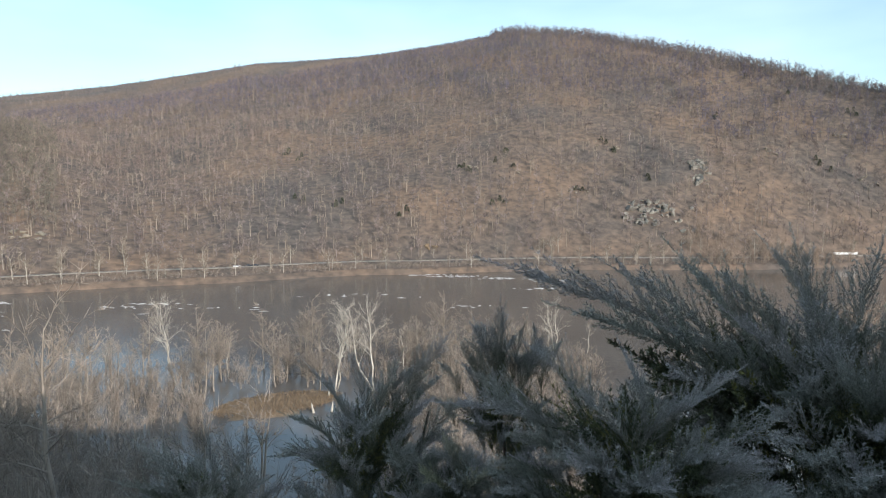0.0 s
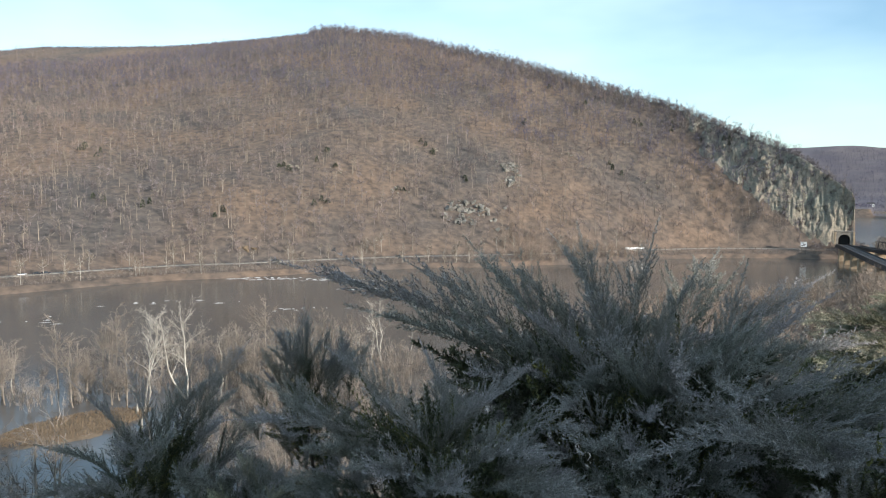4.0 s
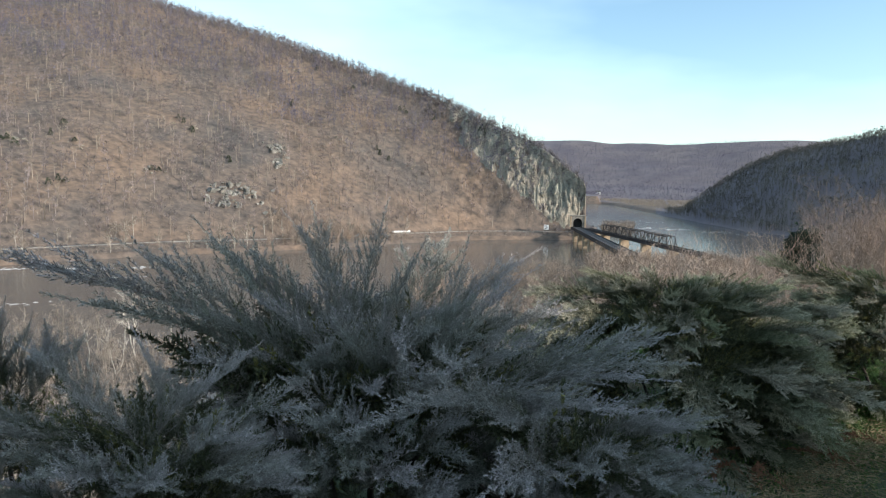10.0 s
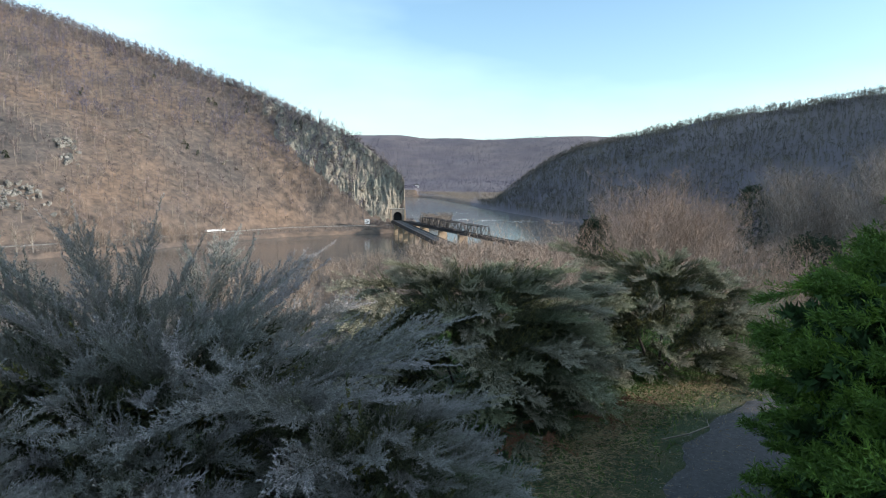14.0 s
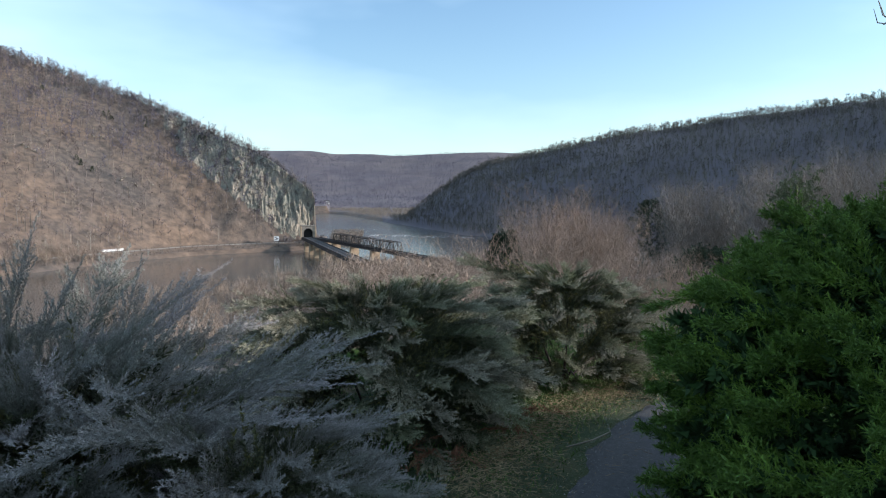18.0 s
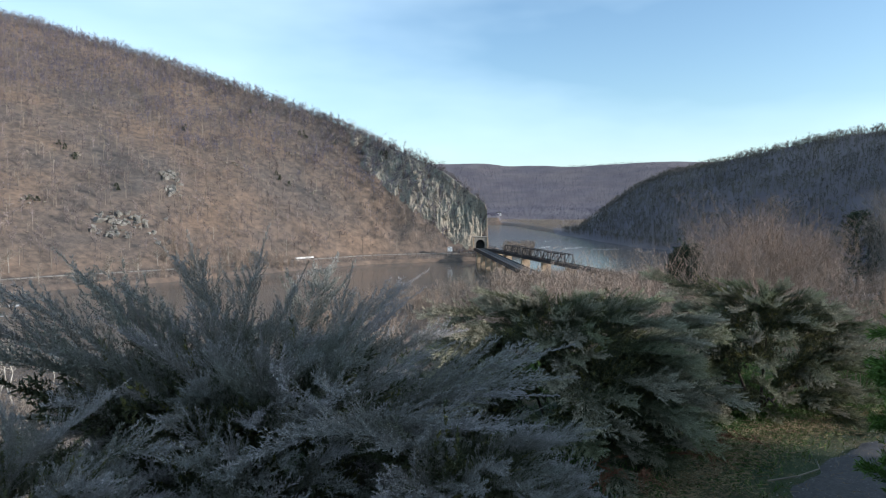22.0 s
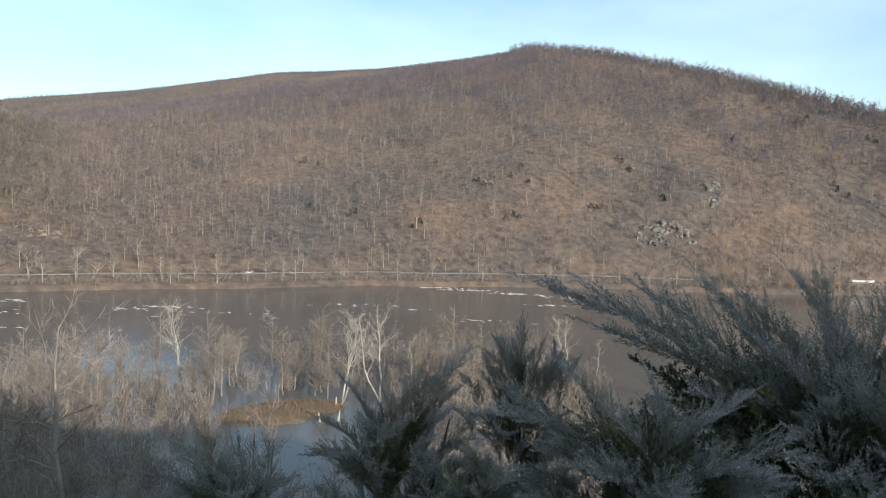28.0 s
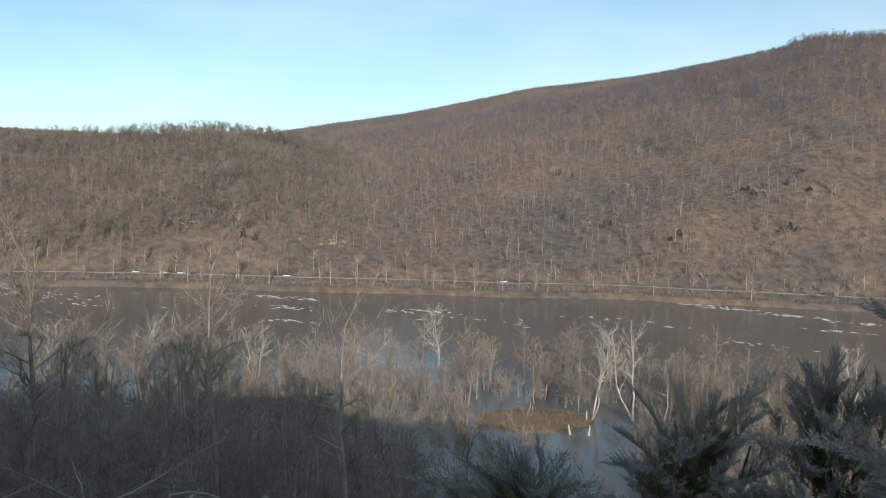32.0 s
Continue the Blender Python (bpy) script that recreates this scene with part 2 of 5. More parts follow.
# ---- mesh helpers ----


def mesh_of(name, v, f, mat=None, smooth=False):
    """A mesh from vertex and triangle (or quad) arrays."""
    v, f = np.asarray(v, np.float32), np.asarray(f, np.int32)
    me = bpy.data.meshes.new(name)
    k = f.shape[1]
    me.vertices.add(len(v))
    me.vertices.foreach_set("co", v.ravel())
    me.loops.add(f.size)
    me.loops.foreach_set("vertex_index", f.ravel())
    me.polygons.add(len(f))
    me.polygons.foreach_set("loop_start", np.arange(len(f), dtype=np.int32) * k)
    if smooth:
        me.polygons.foreach_set("use_smooth", np.ones(len(f), bool))
    me.update(calc_edges=True)
    if mat:
        me.materials.append(mat)
    return me


def thing(name, label, category, at=(0, 0, 0), group="", kind=""):
    ob = new(name)
    ob.location = at
    return tagged(ob, label, category, group, kind)


def part(name, me, parent, label="", at=(0, 0, 0)):
    ob = new(name, me)
    ob.parent = parent
    ob.location = at
    return tagged(ob, label) if label else ob


def joined(blocks):
    vs, fs, n = [], [], 0
    for v, f in blocks:
        vs.append(v)
        fs.append(np.asarray(f) + n)
        n += len(v)
    return np.concatenate(vs), np.concatenate(fs)


def strewn(tv, tf, rot, pos, scl):
    """Copies of a template joined into one pair of arrays."""
    k = len(pos)
    v = np.einsum("kij,nj->kni", rot, tv) * np.asarray(scl).reshape(k, 1, -1) + pos[:, None, :]
    f = tf[None] + (np.arange(k) * len(tv))[:, None, None]
    return v.reshape(-1, 3), f.reshape(-1, tf.shape[1])


def tubes(seg, sides=3):
    """seg rows: x0 y0 z0 r0 x1 y1 z1 r1 -> open tapered prisms, triangles."""
    s = np.asarray(seg, float)
    p, q = s[:, 0:3], s[:, 4:7]
    d = q - p
    d /= np.linalg.norm(d, axis=1, keepdims=True) + 1e-9
    ref = np.where(np.abs(d[:, 2:3]) > 0.9, [[1.0, 0, 0]], [[0, 0, 1.0]])
    a = np.cross(d, ref)
    a /= np.linalg.norm(a, axis=1, keepdims=True)
    c = np.cross(d, a)
    rings = []
    for base, r in ((p, s[:, 3]), (q, s[:, 7])):
        for k in range(sides):
            w = 2 * math.pi * k / sides
            rings.append(base + (a * math.cos(w) + c * math.sin(w)) * r[:, None])
    v = np.stack(rings, 1)
    f = []
    for k in range(sides):
        n = (k + 1) % sides
        f += [(k, n, sides + n), (k, sides + n, sides + k)]
    f = np.array(f)[None] + (np.arange(len(s)) * 2 * sides)[:, None, None]
    return v.reshape(-1, 3), f.reshape(-1, 3)


def chain(seg, sides=6):
    """A run of tapered segments, end to end, as one continuous tube."""
    s = np.asarray(seg, float)
    c, rad = np.concatenate([s[:, 0:3], s[-1:, 4:7]]), np.concatenate([s[:, 3], s[-1:, 7]])
    w = 2 * math.pi * np.arange(sides) / sides
    v = c[:, None, :] + rad[:, None, None] * np.stack([np.cos(w), np.sin(w), np.zeros(sides)], 1)[None]
    f = []
    for i in range(len(c) - 1):
        for k in range(sides):
            n = (k + 1) % sides
            f += [(i * sides + k, i * sides + n, (i + 1) * sides + n), (i * sides + k, (i + 1) * sides + n, (i + 1) * sides + k)]
    return v.reshape(-1, 3), np.array(f)


def yaw_rot(a, lean=0.0):
    a = np.asarray(a)
    c, s, o, i = np.cos(a), np.sin(a), np.zeros_like(a), np.ones_like(a)
    return np.stack([np.stack([c, -s, o], 1), np.stack([s, c, o], 1), np.stack([o, o, i], 1)], 1)


def fbm(x, y, scale, seed=0, octaves=4):
    """Smooth value noise on arrays, about -1 to 1."""
    out, amp, tot = np.zeros_like(x, float), 1.0, 0.0
    for o in range(octaves):
        u, w = x / scale + 17.3 * seed, y / scale - 9.1 * seed
        i, j = np.floor(u).astype(np.int64), np.floor(w).astype(np.int64)
        fu, fw = u - i, w - j
        fu, fw = fu * fu * (3 - 2 * fu), fw * fw * (3 - 2 * fw)

        def h(a, c):
            k = (a * 374761393 + c * 668265263 + seed * 974711 + o * 131) & 0x7FFFFFFF
            k = ((k ^ (k >> 13)) * 1274126177) & 0x7FFFFFFF
            return (k ^ (k >> 16)) % 100003 / 50001.5 - 1
        val = (h(i, j) * (1 - fu) + h(i + 1, j) * fu) * (1 - fw) + (h(i, j + 1) * (1 - fu) + h(i + 1, j + 1) * fu) * fw
        out += val * amp
        tot += amp
        amp *= 0.5
        scale *= 0.5
    return out / tot


def step(a, b, x):
    t = np.clip((np.asarray(x, float) - a) / (b - a), 0, 1)
    return t * t * (3 - 2 * t)


# ---- lie of the land: bearings in degrees from +y towards +x, distances in metres ----
def table(rows):
    r = np.array(rows, float)
    return lambda a: [np.interp(a, r[:, 0], r[:, k]) for k in range(1, r.shape[1])]


FAR_SHORE = table([(-180, 900), (-103, 900), (-77, 616), (-56, 460), (-43, 424), (-34, 406), (-26, 404), (-18, 402), (-7, 425), (-2, 426),
                   (8, 450), (12, 462), (19, 476), (26, 505), (37, 596), (45, 631), (47.9, 648), (47.901, 2060), (49.2, 1950), (51, 1600), (53.3, 1300), (56.5, 1040), (59.4, 890), (64, 810), (180, 700)])
MAIN_CREST = table([(-180, 1500, 5), (-60, 1900, 5), (-40, 1900, 5.6), (-33, 1800, 7.05), (-26, 1700, 8.35), (-15.5, 1500, 10.65), (-6.8, 1350, 11.55),
                    (-0.2, 1220, 12.55), (6, 1150, 13.6), (11.5, 1080, 13.15), (21, 950, 11.2), (27, 890, 9.4), (33.5, 830, 7.4), (36, 800, 6.3),
                    (40, 740, 4.6), (43.3, 705, 3.0), (46.6, 680, 0.4), (47.6, 670, -1.8), (48.2, 668, -3.2)])
KNOLL_CREST = table([(-180, 900, 3), (-90, 850, 4.5), (-56, 760, 4.6), (-48, 760, 5.3), (-41, 780, 5.9), (-37, 800, 5.8), (-31, 850, 5.0), (-22, 900, 2.0)])
RIGHT_HILL = table([(52, 1320, 1420, -2.3), (54, 1230, 1380, -1.9), (56, 1080, 1340, -0.4), (59, 930, 1280, 1.5), (61.7, 860, 1240, 2.8), (66, 820, 1200, 4.0),
                    (71.5, 790, 1160, 5.05), (77, 770, 1120, 5.65), (81, 750, 1090, 6.45), (91, 720, 1030, 7.25), (105, 680, 950, 7.7), (180, 650, 900, 7.7)])
FLOOD_EDGE = table([(-180, 250), (-60, 235), (0, 225), (15, 240), (28, 300), (38, 350), (50, 415), (60, 470), (70, 640), (180, 700)])
YARD_EDGE = table([(-180, 130), (-130, 130), (-108, 60), (-92, 14), (-76, 1.6), (-70, 1.6), (10, 1.8), (22, 2.6), (45, 6), (57, 10), (62, 27), (75, 36), (95, 55), (130, 60), (180, 40)])


def land(x, y):
    x, y = np.asarray(x, float), np.asarray(y, float)
    az, d = np.degrees(np.arctan2(x, y)), np.hypot(x, y)
    shore, = FAR_SHORE(az)
    flood, = FLOOD_EDGE(az)
    edge, = YARD_EDGE(az)
    # yard, falling away to the flooded bottom land
    fall = np.maximum(d - edge, 0)
    yard = 48.35 - 0.06 * np.clip(d - 2, 0, 60) * step(25, 60, az) - (0.62 - 0.17 * step(-22, -42, az)) * (fall - 1.6 * (1 - np.exp(-fall / 1.6))) + fbm(x, y, 3.0, 1) * 0.05 + fbm(x, y, 25, 2) * 1.2 * step(8, 40, d)
    # unseen rise behind the viewer, added to shade the slope; noise roughens its shadow
    back = -(x * math.sin(radians(SUN_AZ + 180)) + y * math.cos(radians(SUN_AZ + 180)))
    across = -x * math.cos(radians(SUN_AZ)) + y * math.sin(radians(SUN_AZ))
    yard = yard + (2.0 + 10 * step(22, -12, across) + 6 * step(-10, -60, across)) * step(6, 26, back) + fbm(across, across * 0 + 3.0, 9.0, 21) * 8.0 * step(13, 26, back) * step(3, -6, across)
    bottom = -0.35 + fbm(x, y, 14, 3) * 0.5 + 1.6 * step(24, 40, az) - 3.0 * step(-12, 12, d - flood)
    z = np.maximum(yard, bottom)
    # far bank, tow path, road shelf and the big hill
    s = d - shore
    bank = -3 + 6.4 * step(-5, 6, s) + 2.6 * step(10, 26, s) + 0.04 * np.clip(s - 36, 0, 400)
    dc, el = MAIN_CREST(az)
    zc = 50 + dc * np.tan(np.radians(el))
    t = (s - 36) / (dc - shore - 36)
    gully = fbm(x, y, 160, 5, 5) * 14 * np.clip(t * 4, 0, 1) * np.clip((1 - t) * 4, 0, 1)
    rocky = step(33, 38, az) * (np.abs(fbm(x, y, 34, 6, 4)) * -16 + 4) * np.clip(t * 5, 0, 1) * np.clip((1.02 - t) * 5, 0, 1)
    up = 6 + (zc - 6) * np.clip(t, 0, 1) ** 0.94
    down = zc - 0.3 * (d - dc)
    main = np.where(t < 1, up, np.maximum(down, 35 * step(47, 40, az) - 5)) + gully + rocky
    main = np.where(az < 47.9, main, -50)
    kc, kel = KNOLL_CREST(az)
    zk = 50 + kc * np.tan(np.radians(kel))
    tk = (s - 36) / (kc - shore - 36)
    knoll = np.where(tk < 1, 6 + (zk - 6) * np.clip(tk, 0, 1) ** 0.85, np.maximum(zk - 0.35 * (d - kc), 20)) + fbm(x, y, 120, 7, 4) * 9 * np.clip(tk * 4, 0, 1) * np.clip((1.4 - tk) * 3, 0, 1)
    knoll = np.where(az < -20, knoll, -50)
    far = np.where(s > 36, np.maximum(bank, np.maximum(main, knoll)), bank)
    z = np.where(s > -8, np.maximum(far, -3), z)
    # hills past the gap
    gap = az > 47.9
    ridge = 262 * step(2900, 4300, d) * (1 + 0.09 * fbm(x, y, 520, 9, 3) + 0.03 * step(50, 64, az)) + 60 * step(2150, 3400, d) + fbm(x, y, 260, 8, 4) * 10 * step(2200, 2500, d)
    z = np.where(gap & (s > 0), np.maximum(np.minimum(z, 5), 3 + ridge), z)
    z = np.where((az < 47.9) & (d > 2300), np.maximum(z, 4 + ridge), z)
    z = np.where((az > 43) & (az < 47.9) & (d > dc + 60) & (d < 2060), -3, z)
    b0, rc, rel = RIGHT_HILL(az)
    zr = 50 + rc * np.tan(np.radians(rel))
    tr = (d - b0) / (rc - b0)
    right = np.where(tr < 1, 1 + (zr - 1) * np.clip(tr, 0, 1) ** 0.8, np.maximum(zr - 0.3 * (d - rc), -3)) + fbm(x, y, 150, 11, 5) * 9 * np.clip(tr * 4, 0, 1) * np.clip((1.3 - tr) * 3, 0, 1)
    return np.where((az > 52) & (d > b0 - 5), np.maximum(z, np.where(tr > 0, right, -3)), z)


# ground sheet: rings about the yard, finer near it
ring = np.concatenate([np.linspace(0.004, 12, 52), np.geomspace(12.4, 120, 46), np.linspace(123, 380, 40), np.linspace(384, 700, 90), np.geomspace(706, 2100, 90), np.geomspace(2130, 4900, 45)])
fine_az = np.concatenate([np.arange(-180, -66, 3.0), np.arange(-66, 35, 0.5), np.arange(35, 49, 0.2), np.arange(49, 98, 0.5), np.arange(98, 180, 2.0)])
A, D = np.meshgrid(np.radians(fine_az), ring, indexing="ij")
gx, gy = D * np.sin(A), D * np.cos(A)
gz = land(gx, gy)
na, nr = gx.shape
idx = np.arange(na * nr).reshape(na, nr)
nxt = np.roll(idx, -1, 0)
quad = np.stack([idx[:, :-1], nxt[:, :-1], nxt[:, 1:], idx[:, 1:]], -1).reshape(-1, 4)
gv = np.concatenate([np.stack([gx, gy, gz], -1).reshape(-1, 3), [[0, 0, 48.35]]])
ground = new("ground", mesh_of("ground", gv, quad[:, ::-1], M["litter"], True))
ground.data.materials.append(M["grass"])
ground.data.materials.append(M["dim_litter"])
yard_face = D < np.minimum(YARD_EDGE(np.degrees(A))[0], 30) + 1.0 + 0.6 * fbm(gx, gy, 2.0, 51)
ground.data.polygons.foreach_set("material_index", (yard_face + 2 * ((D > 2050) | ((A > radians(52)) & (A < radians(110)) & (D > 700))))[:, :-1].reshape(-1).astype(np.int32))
tagged(ground, "leaf-littered winter hillsides and river valley ground", "ground", kind="structure")
wv = np.array([(-4900, -4900, 0), (4900, -4900, 0), (4900, 4900, 0), (-4900, 4900, 0)], float)
water = tagged(new("water", mesh_of("water", wv, np.array([(0, 1, 2, 3)]), M["water"])), "wide muddy brown river in flood", "river", kind="structure")

# ---- far woods ----
rng = np.random.default_rng(7)


def far_tree(r, limbs=9, twigs=26, wide=0.015, low=0.30, stem=0.024):
    """A leafless tree one unit high, of slender blades."""
    tri, ver = [], []

    def blade(p, q, w):
        d = q - p
        s = np.cross(d, r.normal(size=3))
        s /= np.linalg.norm(s) + 1e-9
        n = len(ver)
        ver.extend([p - s * w / 2, p + s * w / 2, q])
        tri.append((n, n + 1, n + 2))
    blade(np.array([0, 0, -0.05]), np.array([r.normal() * 0.03, r.normal() * 0.03, 0.92]), stem)
    blade(np.array([0, 0, -0.05]), np.array([r.normal() * 0.03, r.normal() * 0.03, 0.80]), stem)
    tips = []
    for k in range(limbs):
        a, z0 = r.uniform(0, 6.28), r.uniform(low, 0.8)
        q = np.array([math.cos(a), math.sin(a), 0]) * r.uniform(0.10, 0.26) + np.array([0, 0, z0 + r.uniform(0.10, 0.24)])
        blade(np.array([0, 0, z0]), q, 0.016)
        tips.append((np.array([0, 0, z0]), q))
    for k in range(twigs):
        p, q = tips[r.integers(len(tips))]
        s = p + (q - p) * r.uniform(0.3, 1.0)
        e = s + np.array([r.normal() * 0.10, r.normal() * 0.10, abs(r.normal()) * 0.11 + 0.02])
        blade(s, e, wide)
    return np.array(ver), np.array(tri)


def woods(name, label, pts, hmin, hmax, mat, kinds=5, limbs=9, twigs=26, category="woods", wide=0.015, broad=1.0, low=0.30, stem=0.024):
    blocks = []
    which = rng.integers(kinds, size=len(pts))
    for k in range(kinds):
        tv, tf = far_tree(rng, limbs, twigs, wide, low, stem)
        p = pts[which == k]
        n = len(p)
        h = rng.uniform(hmin, hmax, n)
        girth = h * rng.uniform(0.8, 1.3, n) * broad
        blocks.append(strewn(tv, tf, yaw_rot(rng.uniform(0, 6.28, n)), p, np.stack([girth, girth, h], 1)))
    v, f = joined(blocks)
    return tagged(new(name, mesh_of(name, v, f, mat)), label, category, kind="stuff")


def scatter(n, az0, az1, d0, d1, keep=None):
    """Points over a sector, even in bearing and distance squared, on the land."""
    a = np.radians(rng.uniform(az0, az1, n))
    d = np.sqrt(rng.uniform(d0 ** 2, d1 ** 2, n))
    x, y = d * np.sin(a), d * np.cos(a)
    z = land(x, y)
    ok = z > 0.2
    if keep is not None:
        ok &= keep(np.degrees(a), d, z)
    return np.stack([x, y, z], 1)[ok]


def on_hill(a, d, z):
    s, = FAR_SHORE(a)
    return (d > s + 38) & (a < 48.0)


def before_crest(a, d, z):
    dc, el = MAIN_CREST(a)
    return on_hill(a, d, z) & (d < dc + np.where(a < 4, -80, 20))


def upper(a, d, z):
    dc, el = MAIN_CREST(a)
    s, = FAR_SHORE(a)
    t = (d - s) / (dc - s)
    return on_hill(a, d, z) & (t > 0.55 + 0.25 * fbm(a, d, 8.0, 31)) & (t < np.where(a < 4, 0.94, 1.01))


def near_crest(a, d, z):
    dc, el = MAIN_CREST(a)
    return on_hill(a, d, z) & (np.abs(d - dc + 18) < 24)


def crest_line(n, a0, a1, deep):
    a = np.radians(rng.uniform(a0, a1, n))
    d = MAIN_CREST(np.degrees(a))[0] - deep * rng.uniform(-0.1, 1, n) ** 2
    x, y = d * np.sin(a), d * np.cos(a)
    return np.stack([x, y, land(x, y) - 2.2], 1)


def knoll_top(a, d, z):
    dc, el = KNOLL_CREST(a)
    return (np.abs(d - dc + 8) < 35) & (a < -33)


def right_top(a, d, z):
    b0, dc, el = RIGHT_HILL(a)
    return np.abs(d - dc + 8) < 30


woods("hillside_woods", "leafless brown-grey winter woods over the hill", scatter(15500, -60, 48, 420, 1250, before_crest), 8, 15, M["far_bark"], limbs=7, twigs=42, wide=0.018)
woods("ridge_woods", "leafless grey woods along the long far ridge", scatter(5500, -62, 10, 1250, 1950, before_crest), 9, 14, M["far_bark"], limbs=5, twigs=24, wide=0.024)
woods("skyline_woods", "fine leafless woods along the skyline", np.concatenate([crest_line(3400, 4, 47.5, 44), scatter(4500, -66, -33, 700, 900, knoll_top) - [0, 0, 2.0]]), 4.0, 10.0, M["sky_bark"], limbs=10, twigs=44, wide=0.024, broad=1.3, low=0.03)
woods("shaded_skyline_woods", "tall leafless woods along the top of the shaded hill", scatter(9000, 56, 100, 900, 1300, right_top) - [0, 0, 2.5], 6.0, 14.0, M["shade_bark"], limbs=9, twigs=40, wide=0.024, broad=1.2, low=0.05)
woods("ridge_line_woods", "distant leafless woods along the long ridge line", crest_line(8000, -60, 6, 40), 2.6, 5.0, M["haze_bark"], limbs=4, twigs=12, wide=0.06, broad=2.0, low=0.05)
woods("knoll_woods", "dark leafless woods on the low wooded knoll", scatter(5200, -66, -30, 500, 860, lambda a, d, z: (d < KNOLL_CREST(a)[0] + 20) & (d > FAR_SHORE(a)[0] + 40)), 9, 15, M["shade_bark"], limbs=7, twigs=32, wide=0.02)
woods("upper_woods", "grey-violet leafless woods near the top of the hill", scatter(17000, -40, 44, 620, 1250, upper), 8, 14, M["haze_bark"], limbs=6, twigs=34, wide=0.02)
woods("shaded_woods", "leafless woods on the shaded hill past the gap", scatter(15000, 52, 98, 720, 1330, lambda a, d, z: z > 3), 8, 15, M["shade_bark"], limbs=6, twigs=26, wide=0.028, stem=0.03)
woods("distant_woods", "distant leafless woods beyond the river bend", scatter(9000, 44, 64, 2150, 4050, lambda a, d, z: z > 6), 9, 14, M["haze_bark"], limbs=3, twigs=14, wide=0.08)
woods("far_shore_woods", "pale leafless trees along the far river bend", np.concatenate([scatter(2600, 47.5, 63, 700, 2300, lambda a, d, z: (z < 9) & (z > 1.5) & (d > FAR_SHORE(a)[0] + 3)), scatter(1400, 47.5, 56, 1200, 2250, lambda a, d, z: (z < 9) & (z > 1.5))]), 7, 13, M["tan_bark"], limbs=6, twigs=30, wide=0.03)
woods("hillside_underbrush", "low leafless brush under the hillside trees", scatter(7500, -60, 48, 420, 1000, before_crest), 2, 4.5, M["far_bark"], limbs=6, twigs=16, wide=0.06)
woods("pale_hillside_trees", "scattered pale-trunked trees on the hillside", scatter(4200, -60, 46, 440, 1100, before_crest), 9, 16, M["tan_bark"], limbs=6, twigs=12, stem=0.034)

# ---- bare trees ----


def blades(seg):
    """One slender triangle a row: x0 y0 z0 w x1 y1 z1."""
    s = np.asarray(seg, float)
    p, q, w = s[:, 0:3], s[:, 4:7], s[:, 3:4]
    side = np.cross(q - p, rng.normal(size=p.shape))
    side /= np.linalg.norm(side, axis=1, keepdims=True) + 1e-9
    v = np.stack([p - side * w, p + side * w, q], 1).reshape(-1, 3)
    return v, np.arange(len(v)).reshape(-1, 3)


def grown(r, h, rad, limbs=9, subs=5, twigs=6, low=0.3, spread=0.32, rise=0.6, crook=0.06, forks=1, fine=0.015, tilt=0.05):
    """Segments of a leafless tree: trunk, limbs and fine twigs."""
    trunk, limb, twig = [], [], []
    nodes = []
    for k in range(forks):
        lean = np.array([r.normal(), r.normal(), 0]) * (tilt + 0.06 * (forks > 1))
        p, n = np.zeros(3) + np.array([0, 0, -0.3]), 7
        for j in range(n):
            q = p + (np.array([0, 0, 1.0]) + lean * (1 - 0.5 * j / n) + np.array([r.normal(), r.normal(), 0]) * crook) * (h * 0.93 / n)
            a, c = 1 - j / n, 1 - (j + 1) / n
            trunk.append((*p, rad * (0.12 + 0.88 * a ** 0.8), *q, rad * (0.12 + 0.88 * c ** 0.8)))
            nodes.append((p, q, (j + 0.5) / n))
            p = q
    ends = []
    for k in range(limbs * forks):
        t0 = r.uniform(low, 0.95)
        p0, p1, _ = min(nodes, key=lambda o: abs(o[2] - t0) + r.uniform(0, 0.08))
        p = p0 + (p1 - p0) * r.uniform()
        a = r.uniform(0, 6.283)
        length = h * spread * (1.15 - 0.7 * t0) * r.uniform(0.7, 1.2)
        d = np.array([math.cos(a), math.sin(a), rise * r.uniform(0.6, 1.6)])
        d /= np.linalg.norm(d)
        w = rad * 0.42 * (1.1 - t0 * 0.7)
        for j in range(4):
            d = d + np.array([r.normal() * 0.22, r.normal() * 0.22, 0.10 + r.normal() * 0.12])
            d /= np.linalg.norm(d)
            q = p + d * length / 4
            limb.append((*p, w * (1 - j / 4.6), *q, w * (1 - (j + 1) / 4.6)))
            ends.append((p, q, d, length, w * (1 - j / 4.6)))
            p = q
    sub_ends = []
    for k in range(subs * limbs * forks):
        p0, p1, d0, length, w = ends[r.integers(len(ends))]
        p = p0 + (p1 - p0) * r.uniform()
        d = d0 + r.normal(size=3) * 0.55 + np.array([0, 0, 0.25])
        d /= np.linalg.norm(d)
        for j in range(2):
            q = p + d * length * r.uniform(0.14, 0.26)
            limb.append((*p, w * 0.4 * (1 - 0.45 * j), *q, w * 0.4 * (0.55 - 0.4 * j)))
            sub_ends.append((p, q, d, length))
            p, d = q, d + r.normal(size=3) * 0.25
            d /= np.linalg.norm(d)
    for k in range(twigs * subs * limbs * forks):
        p0, p1, d0, length = sub_ends[r.integers(len(sub_ends))]
        p = p0 + (p1 - p0) * r.uniform()
        d = d0 + r.normal(size=3) * 0.6 + np.array([0, 0, 0.2])
        q = p + d / np.linalg.norm(d) * length * r.uniform(0.12, 0.30)
        twig.append((*p, fine, *q))
    return trunk, limb, twig


